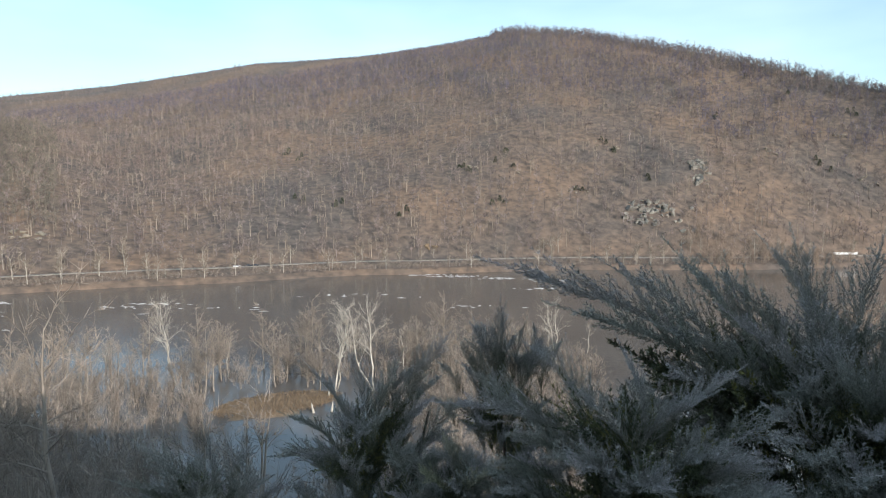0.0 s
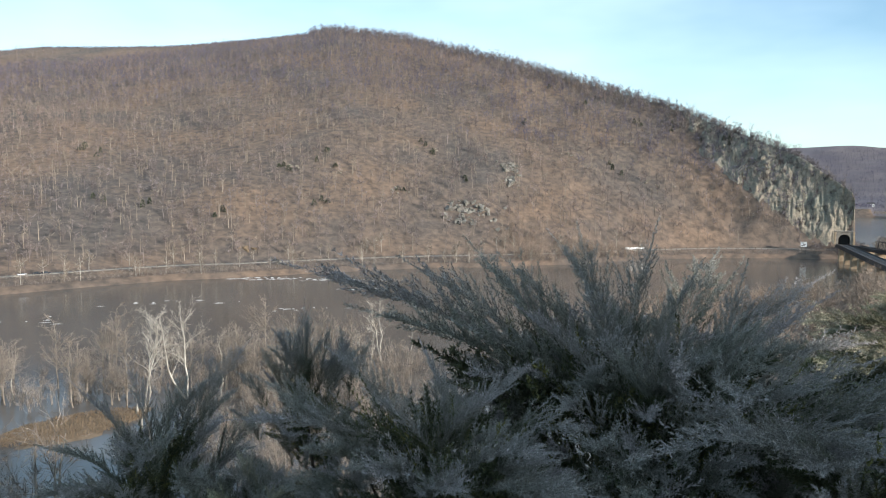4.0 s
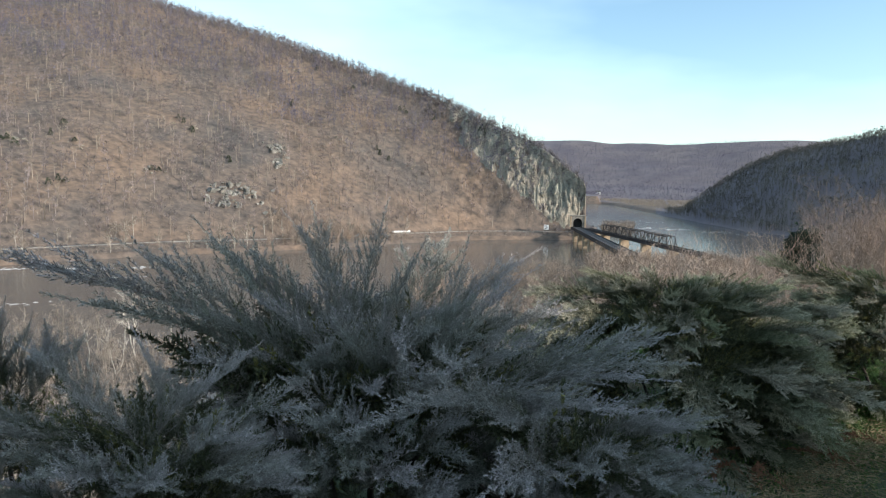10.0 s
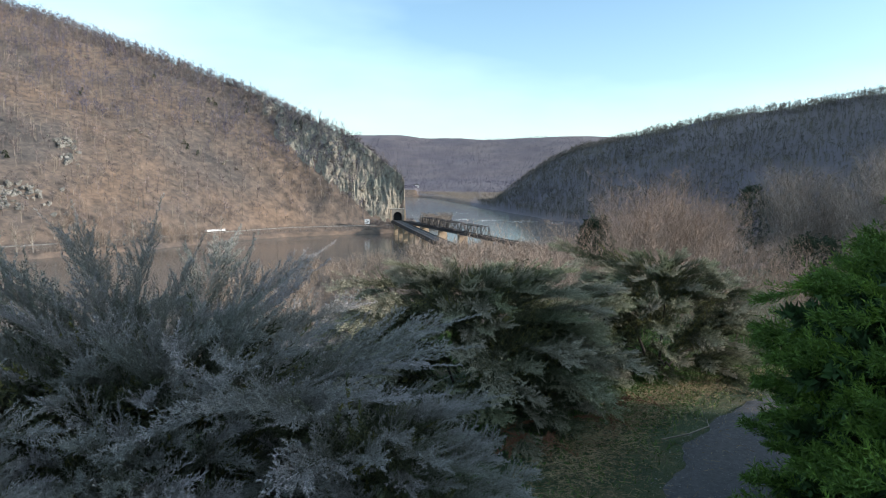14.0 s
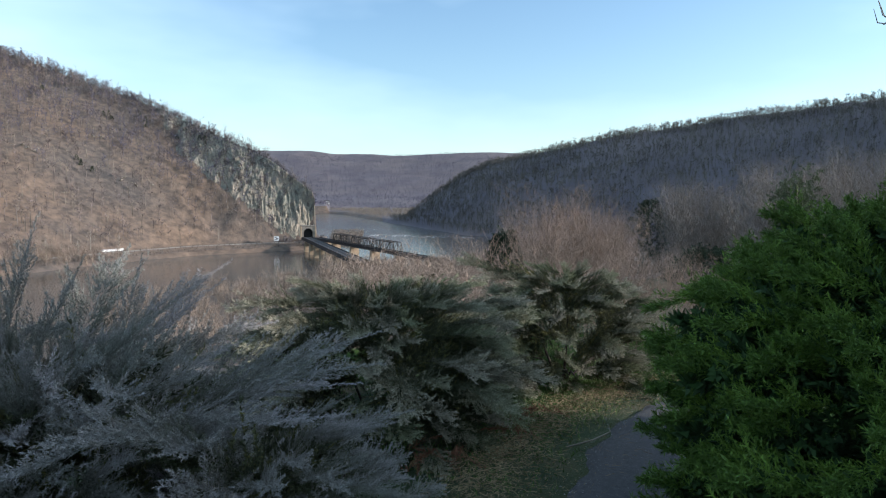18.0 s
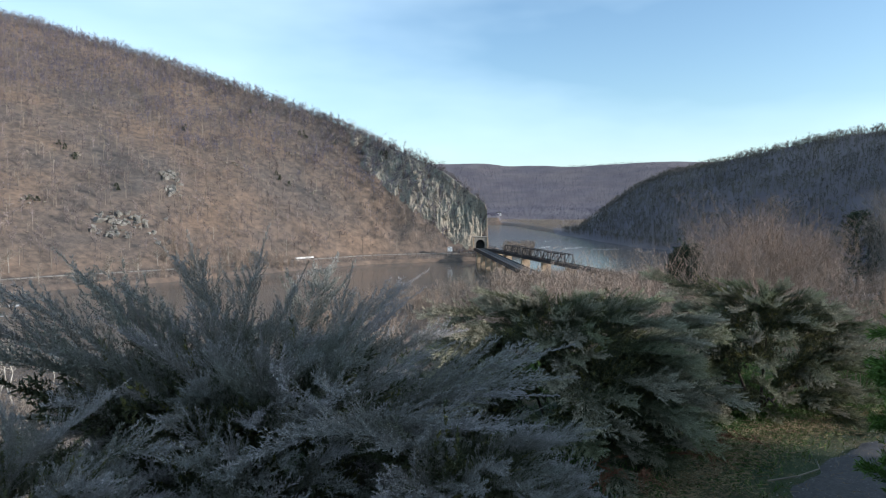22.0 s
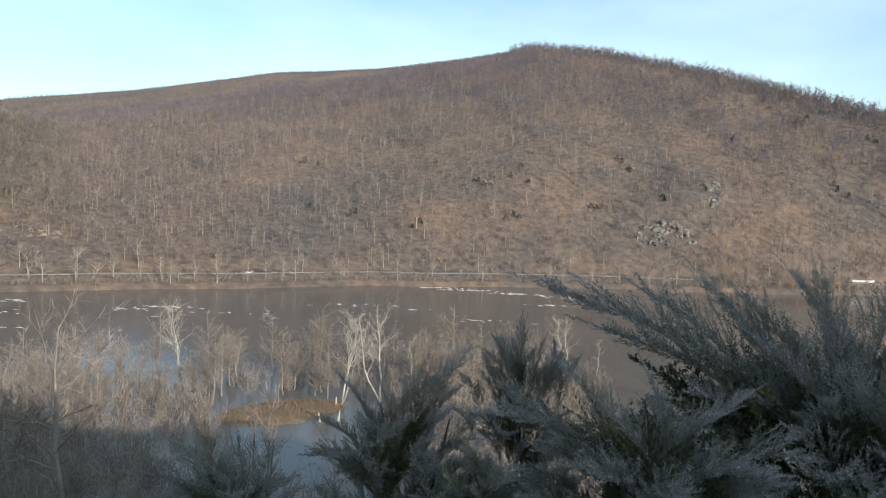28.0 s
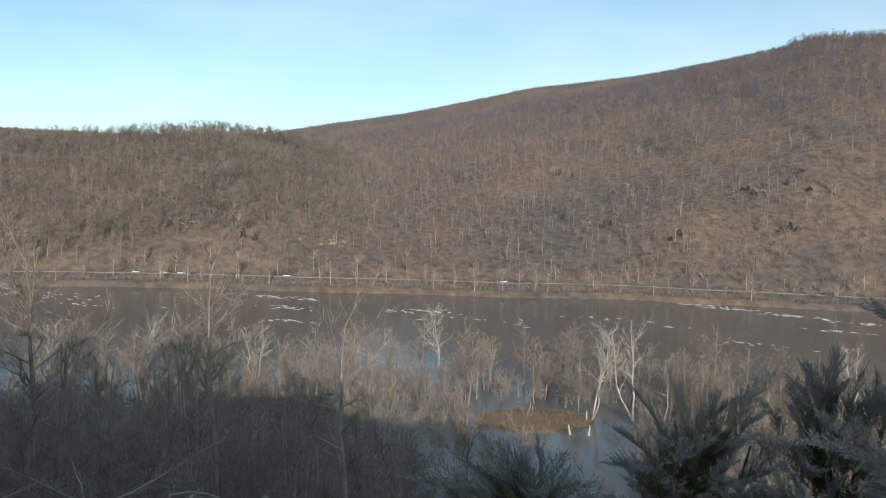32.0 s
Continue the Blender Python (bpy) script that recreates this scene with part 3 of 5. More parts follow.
def bare_tree(name, label, at, h, rad, barks, seed, group="", category="tree", **kw):
    r = np.random.default_rng(seed)
    trunk, limb, twig = grown(r, h, rad, **kw)
    ob = thing(name, label, category, at, group)
    for k in range(0, len(trunk), 7):
        part("trunk", mesh_of("trunk", *chain(trunk[k:k + 7]), barks[0], True), ob)
    tagged(part("branchwork", mesh_of("branchwork", *tubes(limb, 3), barks[1]), ob), kind="stuff")
    tagged(part("crown", mesh_of("crown", *blades(twig), barks[2]), ob), kind="stuff")
    return ob


def set_out(sources, pts, lo=0.8, hi=1.2, seed=1):
    """Copies of the source trees over the points, turned and sized by chance."""
    r = np.random.default_rng(seed)
    for p in pts:
        k = r.uniform(lo, hi)
        m = Matrix.Translation(p) @ Matrix.Rotation(r.uniform(0, 6.283), 4, "Z") @ Matrix.Diagonal((k, k, k * r.uniform(0.9, 1.12), 1))
        copy_thing(sources[r.integers(len(sources))], m)


def spot(x, y, sink=0.0):
    return Vector((x, y, float(land(np.array([x]), np.array([y]))[0]) - sink))


def polar(az, d, sink=0.0):
    return spot(d * math.sin(radians(az)), d * math.cos(radians(az)), sink)


W, B, T = M["white_bark"], M["bark"], M["twig"]
# two white sycamores by the sand bar and their paler companions
pale = [bare_tree("sycamore", "tall leafless white sycamore with crooked forked limbs on the flooded bank", spot(-28, 165), 24, 0.27, (W, W, W), 3, "river sycamores", limbs=12, subs=9, twigs=9, fine=0.010, low=0.40, spread=0.40, crook=0.20, forks=2, tilt=0.16, rise=0.9),
        bare_tree("sycamore", "tall leafless white sycamore with twin trunks on the flooded bank", spot(-18, 169), 24, 0.28, (W, W, W), 8, "river sycamores", limbs=12, subs=9, twigs=9, fine=0.010, low=0.34, spread=0.38, crook=0.12, forks=2, tilt=0.10, rise=0.9),
        bare_tree("sycamore", "slender leafless white sycamore in floodwater", spot(-11, 171), 17, 0.22, (W, W, T), 12, "river sycamores", limbs=11, subs=7, twigs=8, low=0.35, crook=0.16, tilt=0.12)]
for (x, y), k, s in (((-72, 176), 0.95, 0), ((-88, 172), 0.8, 2), ((-60, 182), 0.75, 2), ((-128, 160), 0.8, 2), ((-118, 150), 0.75, 0), ((-150, 140), 0.8, 1),
                     ((-102, 178), 0.7, 2), ((22, 190), 0.85, 2), ((34, 196), 0.8, 0), ((46, 210), 0.7, 2), ((27, 182), 0.6, 1), ((110, 240), 0.6, 2), ((-165, 122), 0.8, 2), ((-176, 130), 0.7, 0)):
    copy_thing(pale[s], Matrix.Translation(spot(x, y)) @ Matrix.Rotation(x * 1.7 + y, 4, "Z") @ Matrix.Diagonal((k, k, k, 1)))
# brown trees of the flooded bottom land
brown = [bare_tree("floodplain_tree", "leafless brown tree with a fuzzy twiggy crown standing in floodwater", spot(-59, 168), 19, 0.24, (B, B, T), 21, "floodplain trees", limbs=16, subs=9, twigs=15, low=0.28, spread=0.40),
         bare_tree("floodplain_tree", "leafless brown tree with steep limbs standing in floodwater", spot(-44, 172), 17, 0.2, (B, B, T), 22, "floodplain trees", limbs=15, subs=9, twigs=15, low=0.25, spread=0.36, rise=0.9),
         bare_tree("floodplain_tree", "many-stemmed leafless brown tree on the flooded bank", spot(-80, 160), 14, 0.16, (B, B, T), 23, "floodplain trees", limbs=8, subs=8, twigs=13, low=0.2, spread=0.40, forks=3)]
rb = np.random.default_rng(31)
spots = []
while len(spots) < 215:
    a, d = rb.uniform(-62, 8), rb.uniform(92, 222)
    x, y = d * math.sin(radians(a)), d * math.cos(radians(a))
    if math.hypot(x + 40, (y - 157) * 1.2) < 15 or (-24 < a < -2 and d < 163) or (a > -1 and rb.uniform() < 0.5):
        continue
    spots.append(spot(x, y))
set_out(brown, spots, 0.7, 1.1, 5)
# trees of the steep slope below the yard
slope = [bare_tree("slope_tree", "dark leafless tree on the shaded slope", polar(-45, 62, 0.3), 14, 0.17, (B, B, T), 41, "slope trees", limbs=14, subs=8, twigs=10, low=0.15, spread=0.34, rise=0.9, fine=0.014),
         bare_tree("slope_tree", "dark leafless many-stemmed tree on the shaded slope", polar(-52, 50, 0.3), 11, 0.12, (B, B, T), 42, "slope trees", limbs=8, subs=7, twigs=9, low=0.12, spread=0.38, forks=3, fine=0.012)]
spots = []
while len(spots) < 120:
    a, d = rb.uniform(-64, -10), rb.uniform(30, 92)
    if a > -38 and rb.uniform() < 0.45:
        continue
    spots.append(polar(a, d, 0.3))
set_out(slope, spots, 0.55, 1.15, 6)

# ---- thickets: joined masses of thin stems ----


def bush_template(r, stems=9, subs=4, fine=5, wide=0.45, thick=1.0):
    seg = []
    for k in range(stems):
        a, lean = r.uniform(0, 6.283), r.uniform(0.05, wide)
        p = np.array([r.normal() * 0.06, r.normal() * 0.06, -0.05])
        d = np.array([math.cos(a) * lean, math.sin(a) * lean, 1.0])
        top = r.uniform(0.55, 1.0)
        q = p + d * top
        seg.append((*p, 0.010 * thick, *q))
        for j in range(subs):
            u = p + (q - p) * r.uniform(0.25, 0.95)
            e = u + (d + r.normal(size=3) * 0.5) * top * r.uniform(0.15, 0.35)
            seg.append((*u, 0.007 * thick, *e))
            for i in range(fine):
                w = u + (e - u) * r.uniform(0.2, 1)
                seg.append((*w, 0.005 * thick, *(w + (d + r.normal(size=3) * 0.8) * r.uniform(0.05, 0.16))))
    return blades(seg)


def thicket(name, label, pts, lo, hi, mat, seed=3, **kw):
    r = np.random.default_rng(seed)
    blocks = []
    which = r.integers(4, size=len(pts))
    for k in range(4):
        tv, tf = bush_template(r, **kw)
        tv = np.concatenate([tv[:, :2], np.minimum(tv[:, 2:], 1.0 + 0.1 * np.tanh(tv[:, 2:] - 1))], 1)
        p = pts[which == k]
        h = r.uniform(lo, hi, len(p))
        blocks.append(strewn(tv, tf, yaw_rot(r.uniform(0, 6.283, len(p))), p, np.stack([h, h, h], 1)))
    return tagged(new(name, mesh_of(name, *joined(blocks), mat)), label, "brush", kind="stuff")


M["red_twig"] = grainy("red_brown_twigs", [(0.3, (0.22, 0.155, 0.115)), (0.7, (0.45, 0.325, 0.25))], 0.3, 0.95, 0, 0, island=0.3)
M["tan_twig"] = grainy("tan_twigs", [(0.3, (0.21, 0.16, 0.12)), (0.7, (0.40, 0.305, 0.235))], 0.1, 0.95, 0, 0, island=0.3)
M["dark_twig"] = grainy("dark_twigs", [(0.3, (0.10, 0.085, 0.07)), (0.7, (0.28, 0.235, 0.19))], 0.3, 0.95, 0, 0, island=0.6)


def sown(n, a0, a1, d0, d1, seed, keep=None):
    r = np.random.default_rng(seed)
    a, d = np.radians(r.uniform(a0, a1, n)), np.sqrt(r.uniform(d0 ** 2, d1 ** 2, n))
    x, y = d * np.sin(a), d * np.cos(a)
    p = np.stack([x, y, land(x, y)], 1)
    return p if keep is None else p[keep(np.degrees(a), d, p[:, 2])]


thicket("bottomland_brush", "brown leafless brush on the flooded bank", sown(1300, -62, 14, 84, 200, 1, lambda a, d, z: ~((a > -20) & (a < -6) & (d < 178))), 3, 9, M["twig"], thick=0.8)
thicket("point_brush", "reddish brown leafless brush on the low river point", sown(2500, 20, 72, 200, 560, 2, lambda a, d, z: (z > 0.3) & (z < 40)), 7, 13, M["tan_twig"], thick=0.8)
woods("point_trees", "tall leafless grey-brown trees on the low river point", sown(900, 47.5, 68, 215, 400, 12, lambda a, d, z: (z > -1) & (z < 12) & (d > 215 + 26 * np.abs(a - 57) / 10)), 11, 18, M["tan_twig"], limbs=9, twigs=60, wide=0.012, low=0.22, stem=0.02)
thicket("nose_brush", "flooded brown brush beyond the tunnel portal", np.array([(d * math.sin(radians(a)), d * math.cos(radians(a)), 0.0) for a, d in np.random.default_rng(9).uniform((48.3, 720), (50.8, 860), (90, 2))]), 7, 12, M["twig"], thick=1.5)
thicket("slope_brush", "dark leafless brush on the steep slope below the yard", sown(430, -64, 26, 12, 80, 3, lambda a, d, z: ((a < -14) | (d > 45)) & (fbm(a, d * 0.4, 5.0, 61) > -0.25)), 0.8, 4.6, M["dark_twig"], stems=9, subs=6, fine=6, wide=0.6, thick=0.3)
thicket("foot_brush", "grey-brown leafless brush at the foot of the slope", sown(520, -50, -20, 66, 140, 27, lambda a, d, z: (z < 12) & ((a < -27) | (d < 112))), 3.0, 6.5, M["dark_twig"], stems=8, subs=6, fine=6, thick=0.4)
thicket("yard_brush", "tangled brown leafless thicket beyond the yard", np.concatenate([sown(420, 57, 98, 10, 62, 4, lambda a, d, z: (d > 10.5 + np.clip(a - 70, 0, 9) * 0.3) & ((np.abs(a - 63.6) > 1.5) | (d > 26))), sown(90, 50, 86, 7.6, 13, 24, lambda a, d, z: d > 8.8 + np.clip(a - 78, 0, 9) * 0.3)]), 0.8, 1.7, M["red_twig"], stems=8, subs=6, fine=6, thick=0.26)
thicket("tall_brush", "tall fine red-brown leafless thicket beyond the yard", sown(140, 65.5, 76, 20, 46, 14, lambda a, d, z: (a < 73.4) | (a > 77)), 1.8, 3.3, M["red_twig"], stems=12, subs=8, fine=8, wide=0.6, thick=0.2)
thicket("far_yard_brush", "grey-brown leafless trees past the thicket", sown(150, 73, 98, 33, 56, 15), 3.2, 5.6, M["twig"], stems=7, subs=10, fine=10, wide=0.45, thick=0.26)
thicket("bank_brush", "thin brown brush along the far tow path bank", np.array([spot((s + 6) * math.sin(radians(a)), (s + 6) * math.cos(radians(a))) for a in np.arange(-60, 47, 0.14) for s in [float(FAR_SHORE(a)[0]) + 14 * (int(a * 100) % 3 == 0)]]), 1.5, 5.0, M["twig"])

# ---- far bank: tow path road, trees, cars ----
def strip(name, label, inner, outer, z, mat, category, a0=-75, a1=46.2, step_az=0.5, thick=0.25):
    """A thin slab that follows the far shore between two offsets."""
    az = np.radians(np.arange(a0, a1, step_az))
    sh = np.array([float(FAR_SHORE(math.degrees(a))[0]) for a in az])
    rows = []
    for off, zz in ((inner, z - thick), (inner, z), (outer, z), (outer, z - thick)):
        rows.append(np.stack([(sh + off) * np.sin(az), (sh + off) * np.cos(az), np.full(len(az), zz)], 1))
    v = np.stack(rows, 1).reshape(-1, 3)
    n = len(az)
    f = [(4 * i + k, 4 * i + k + 1, 4 * i + k + 5, 4 * i + k + 4) for i in range(n - 1) for k in range(3)]
    return tagged(new(name, mesh_of(name, v, np.array(f), mat)), label, category, kind="structure")


strip("road", "pale gravel tow path road along the far bank", 27, 34, 6.15, M["gravel"], "road")
strip("retaining_wall", "low pale stone wall along the far bank", 24.6, 25.4, 5.9, M["grey_stone"], "wall", thick=2.3)
bank_tree = [bare_tree("bank_sycamore", "small pale leafless sycamore on the far river bank", polar(-30, 410), 14, 0.17, (W, W, M["tan_bark"]), 51, "far bank sycamores", limbs=11, subs=7, twigs=9, low=0.25, spread=0.40, fine=0.06),
             bare_tree("bank_sycamore", "small pale forked leafless sycamore on the far river bank", polar(-24, 412), 12, 0.15, (W, W, M["tan_bark"]), 52, "far bank sycamores", limbs=8, subs=7, twigs=9, low=0.25, spread=0.42, forks=2, fine=0.06)]
ra = np.random.default_rng(52)
spots = []
for a in np.arange(-57, 33, 1.1):
    az = a + ra.normal() * 0.9
    sh = float(FAR_SHORE(az)[0])
    spots.append(polar(az, sh + ra.choice([5.5, 9, 20, 37, 40]) + ra.uniform(-2, 2), 0.2))
set_out(bank_tree, spots, 0.6, 1.4, 53)


def box(x0, x1, y0, y1, z0, z1, bev=0.0):
    bm = bmesh.new()
    bmesh.ops.create_cube(bm, size=1, matrix=Matrix.Translation(((x0 + x1) / 2, (y0 + y1) / 2, (z0 + z1) / 2)) @ Matrix.Diagonal((x1 - x0, y1 - y0, z1 - z0, 1)))
    if bev:
        bmesh.ops.bevel(bm, geom=bm.edges[:], offset=bev, segments=2, affect="EDGES", profile=0.6)
    return bm


def solid(name, bm, mat, parent, label=""):
    me = bpy.data.meshes.new(name)
    bm.to_mesh(me)
    bm.free()
    me.materials.append(mat)
    ob = new(name, me)
    if parent:
        ob.parent = parent
    return tagged(ob, label) if label else ob


M["glass"], nt, b = material("dark_glass", 0.05)
b.inputs["Base Color"].default_value = (0.02, 0.025, 0.03, 1)
M["rubber"], nt, b = material("rubber", 0.9)
b.inputs["Base Color"].default_value = (0.02, 0.02, 0.02, 1)
M["car_white"], nt, b = material("white_car_paint", 0.25)
b.inputs["Base Color"].default_value = (0.75, 0.76, 0.78, 1)
M["car_dark"], nt, b = material("dark_car_paint", 0.25)
b.inputs["Base Color"].default_value = (0.03, 0.035, 0.045, 1)


def car(paint, label, at, turn):
    c = thing("parked_car", label, "car", at, "cars on the tow path road")
    c.rotation_euler[2] = turn
    bm = box(-2.2, 2.2, -0.88, 0.88, 0.32, 0.92, 0.14)
    solid("body", bm, paint, c)
    bm = box(-1.35, 1.05, -0.78, 0.78, 0.88, 1.45, 0.05)
    for v in bm.verts:
        if v.co.z > 1.2:
            v.co.x = -0.15 + (v.co.x + 0.15) * 0.72
            v.co.y *= 0.86
    solid("cabin", bm, M["glass"], c, "dark windows and roof")
    for x in (-1.35, 1.35):
        for y in (-0.8, 0.8):
            bm = bmesh.new()
            bmesh.ops.create_cone(bm, cap_ends=True, segments=14, radius1=0.32, radius2=0.32, depth=0.22, matrix=Matrix.Translation((x, y, 0.32)) @ Matrix.Rotation(radians(90), 4, "X"))
            wheel = solid("wheel", bm, M["rubber"], c)
            bm = bmesh.new()
            bmesh.ops.create_cone(bm, cap_ends=True, segments=12, radius1=0.19, radius2=0.17, depth=0.24, matrix=Matrix.Translation((x, y, 0.32)) @ Matrix.Rotation(radians(90), 4, "X"))
            solid("rim", bm, M["steel"], wheel, "dull metal rim")
    return c


def road_at(az, off=30.0):
    sh = float(FAR_SHORE(az)[0]) + off
    return Vector((sh * math.sin(radians(az)), sh * math.cos(radians(az)), 6.15))


for az, dark in ((-47.4, 0), (-45.3, 0), (-44.1, 0), (-43.2, 1), (-40.3, 1), (-35.8, 0), (-17.3, 0), (-15.8, 1), (-16.4, 1)):
    p, q = road_at(az), road_at(az + 0.3)
    car(M["car_dark" if dark else "car_white"], "dark parked car on the tow path road" if dark else "white parked car on the tow path road", p, math.atan2(q.y - p.y, q.x - p.x))

# long white trailer near the cliff
p, q = road_at(30.4), road_at(32.1)
trailer = thing("white_trailer", "long low white trailer parked on the far bank", "trailer", p.lerp(q, 0.5))
trailer.rotation_euler[2] = math.atan2(q.y - p.y, q.x - p.x)
solid("body", box(-9.5, 9.5, -1.2, 1.2, 0.9, 2.4, 0.08), M["white"], trailer)
solid("undercarriage", box(-9.0, 9.0, -0.9, 0.9, 0.55, 0.9), M["steel"], trailer, "dark undercarriage")
for x in (-7.5, -6.3, 6.3, 7.5):
    for y in (-0.95, 0.95):
        bm = bmesh.new()
        bmesh.ops.create_cone(bm, cap_ends=True, segments=14, radius1=0.5, radius2=0.5, depth=0.3, matrix=Matrix.Translation((x, y, 0.5)) @ Matrix.Rotation(radians(90), 4, "X"))
        solid("wheel", bm, M["rubber"], trailer)

# ---- rocks ----


def rock(r, size, flat=0.6):
    """An angular block: a sphere cut by random planes."""
    bm = bmesh.new()
    bmesh.ops.create_icosphere(bm, subdivisions=2, radius=1)
    cuts = [(Vector(r.normal(size=3) * [1, 1, 0.6]).normalized(), r.uniform(0.28, 0.6)) for k in range(18)]
    for v in bm.verts:
        for n, d in cuts:
            o = v.co.dot(n) - d
            if o > 0:
                v.co -= n * o
    bmesh.ops.scale(bm, vec=(size * r.uniform(1.2, 2.2), size * r.uniform(1.0, 1.5), size * flat * r.uniform(0.7, 1.3)), verts=bm.verts)
    return bm


def outcrop(label, az, d, n, wide, tall, size, seed, name="rock_outcrop", mat="rock", flat=0.6):
    r = np.random.default_rng(seed)
    c = polar(az, d)
    ob = thing(name, label, "rock", c, "hillside rock outcrops")
    side, out = Vector((math.cos(radians(az)), -math.sin(radians(az)), 0)), Vector((math.sin(radians(az)), math.cos(radians(az)), 0))
    for k in range(n):
        u, w = r.normal() * wide, r.uniform(-1, 1) * tall
        p = c + side * u + out * w
        z = float(land(np.array([p.x]), np.array([p.y]))[0])
        k_ob = solid("boulder", rock(r, size * r.uniform(0.45, 1.2), flat), M[mat], ob)
        k_ob.location = (p.x - c.x, p.y - c.y, z - c.z + size * 0.14)
        k_ob.rotation_euler = (r.uniform(-0.4, 0.4), r.uniform(-0.4, 0.4), r.uniform(0, 6.28))


def sight(az, el):
    """Distance at which a line from the yard meets the hill."""
    for d in np.arange(380, 1900, 2.0):
        if float(land(np.array([d * math.sin(radians(az))]), np.array([d * math.cos(radians(az))]))[0]) > 50 + d * math.tan(radians(el)):
            return d
    return 600


outcrop("broad pale grey rock slabs on the wooded hillside", 17.3, sight(17.3, -1.5), 84, 11, 17, 3.1, 61, mat="pale_rock", flat=1.05)
outcrop("pale grey rock outcrop high on the wooded hillside", 20.8, sight(20.8, 2.0), 56, 4.5, 20, 3.0, 62, mat="pale_rock", flat=1.2)
outcrop("small pale crag near the ridge line", 21.8, sight(21.8, 8.7), 10, 8, 5, 3.0, 63)
for az, el, n, sz in ((2.4, 2.45, 5, 2.2), (11.6, 0.4, 6, 2.4), (-31.4, -3.0, 10, 2.8), (-33, -2.6, 7, 2.6), (-48, -1.5, 8, 2.4), (-43, -1.6, 7, 2.2), (13.7, 4.1, 5, 2.4), (-8, 0.4, 4, 2.0), (-24, 0.3, 4, 2.0), (6, 2.2, 5, 1.8), (26, 3.4, 7, 2.4), (30, 4.6, 6, 2.4), (33, 1.0, 6, 2.2)):
    outcrop("scattered grey boulders on the wooded hillside", az, sight(az, el), n, 7, 5, sz, int(az * 7 + 900))
outcrop("pale yellowish rock ledge at the foot of the hill", -1.6, sight(-1.6, -4.4), 8, 5, 3, 2.4, 64, mat="sand")

# cliff: a fissured rock face over the tunnel
ca, ct = np.meshgrid(np.linspace(34.2, 47.9, 320), np.linspace(0, 1, 100), indexing="ij")
csh, = FAR_SHORE(ca)
cdc, cel = MAIN_CREST(ca)
low = np.interp(ca, [34.2, 36, 38, 41, 44, 46, 48], [0.84, 0.68, 0.52, 0.32, 0.15, 0.05, 0.0])
cd = csh + 34 + (cdc - csh - 30) * (low + (1.0 - low) * ct)
cx, cy = cd * np.sin(np.radians(ca)), cd * np.cos(np.radians(ca))
cz = land(cx, cy)
across_m = ca * 11.5
blocky = np.abs(fbm(across_m + fbm(across_m, cz, 20, 31) * 6, cz * 0.3, 15, 32, 4)) * 3.2 + np.round(fbm(across_m, cz * 0.45, 6, 33, 3) * 6) / 6 * 1.7 + fbm(across_m * 1.8, cz * 0.6, 3.0, 35, 3) * 1.3
fringe = np.clip(np.minimum(ct, 1 - ct) * 7, 0, 1) * np.clip((ca - 34.2) * 1.0, 0, 1)
mask = step(-0.3, 0.0, fbm(across_m, cz, 26, 34, 3) + 0.9 * (ca - 37) / 6)
push = (blocky + 0.8) * fringe * mask - 2.0 * (1 - mask)
cx, cy, cz = cx - np.sin(np.radians(ca)) * push, cy - np.cos(np.radians(ca)) * push, cz + 0.35 * push - 1.2 * (1 - fringe)
ci = np.arange(ca.size).reshape(ca.shape)
cq = np.stack([ci[:-1, :-1], ci[1:, :-1], ci[1:, 1:], ci[:-1, 1:]], -1).reshape(-1, 4)
cliff = thing("cliff", "grey fissured rock cliff above the tunnel", "cliff", polar(42, 690))
cb = np.array(cliff.location)
part("rock_face", mesh_of("rock_face", np.stack([cx, cy, cz], -1).reshape(-1, 3) - cb, cq, M["rock"]), cliff)
rc = np.random.default_rng(77)
for k in range(46):
    i, j = rc.integers(30, 255), rc.integers(8, 80)
    size = rc.uniform(1.2, 2.6)
    ob = solid("buttress", rock(rc, size, 1.7), M["rock"], cliff)
    ob.location = (cx[i, j] - cb[0], cy[i, j] - cb[1], cz[i, j] - cb[2])
    ob.rotation_euler = (rc.uniform(-0.15, 0.15), rc.uniform(-0.15, 0.15), rc.uniform(0, 6.28))

# scrub rooted in the ledges of the cliff
rl = np.random.default_rng(78)
pick_i, pick_j = rl.integers(10, 300, 150), rl.integers(2, 97, 150)
ledge = np.stack([cx[pick_i, pick_j], cy[pick_i, pick_j], cz[pick_i, pick_j] - 0.6], 1)
woods("cliff_scrub", "thin leafless scrub rooted in the cliff ledges", ledge[:110], 2, 5.5, M["far_bark"], limbs=7, twigs=40, wide=0.03, low=0.12)
woods("cliff_cedars", "small dark evergreen scrub on the cliff ledges", ledge[125:], 1.5, 3.0, M["evergreen"], limbs=9, twigs=50, wide=0.08, low=0.05, broad=1.2)

# ---- tunnel portal and the two railway bridges ----
portal = thing("tunnel_portal", "pale stone railway tunnel portal with a dark arched mouth", "tunnel", (459, 439, 12))
face = Vector((-0.62, -0.78, 0)).normalized()
portal.rotation_euler[2] = math.atan2(face.x, -face.y)
bm = bmesh.new()
arch = [(4.3 * math.cos(a), 4.2 + 4.3 * math.sin(a)) for a in np.linspace(0, math.pi, 15)]
prof = [(6.5, 0), (6.5, 10.5), (-6.5, 10.5), (-6.5, 0), (-4.3, 0)] + arch[::-1] + [(4.3, 0)]
vs = [bm.verts.new((x, 0, z)) for x, z in prof]
fc = bm.faces.new(vs)
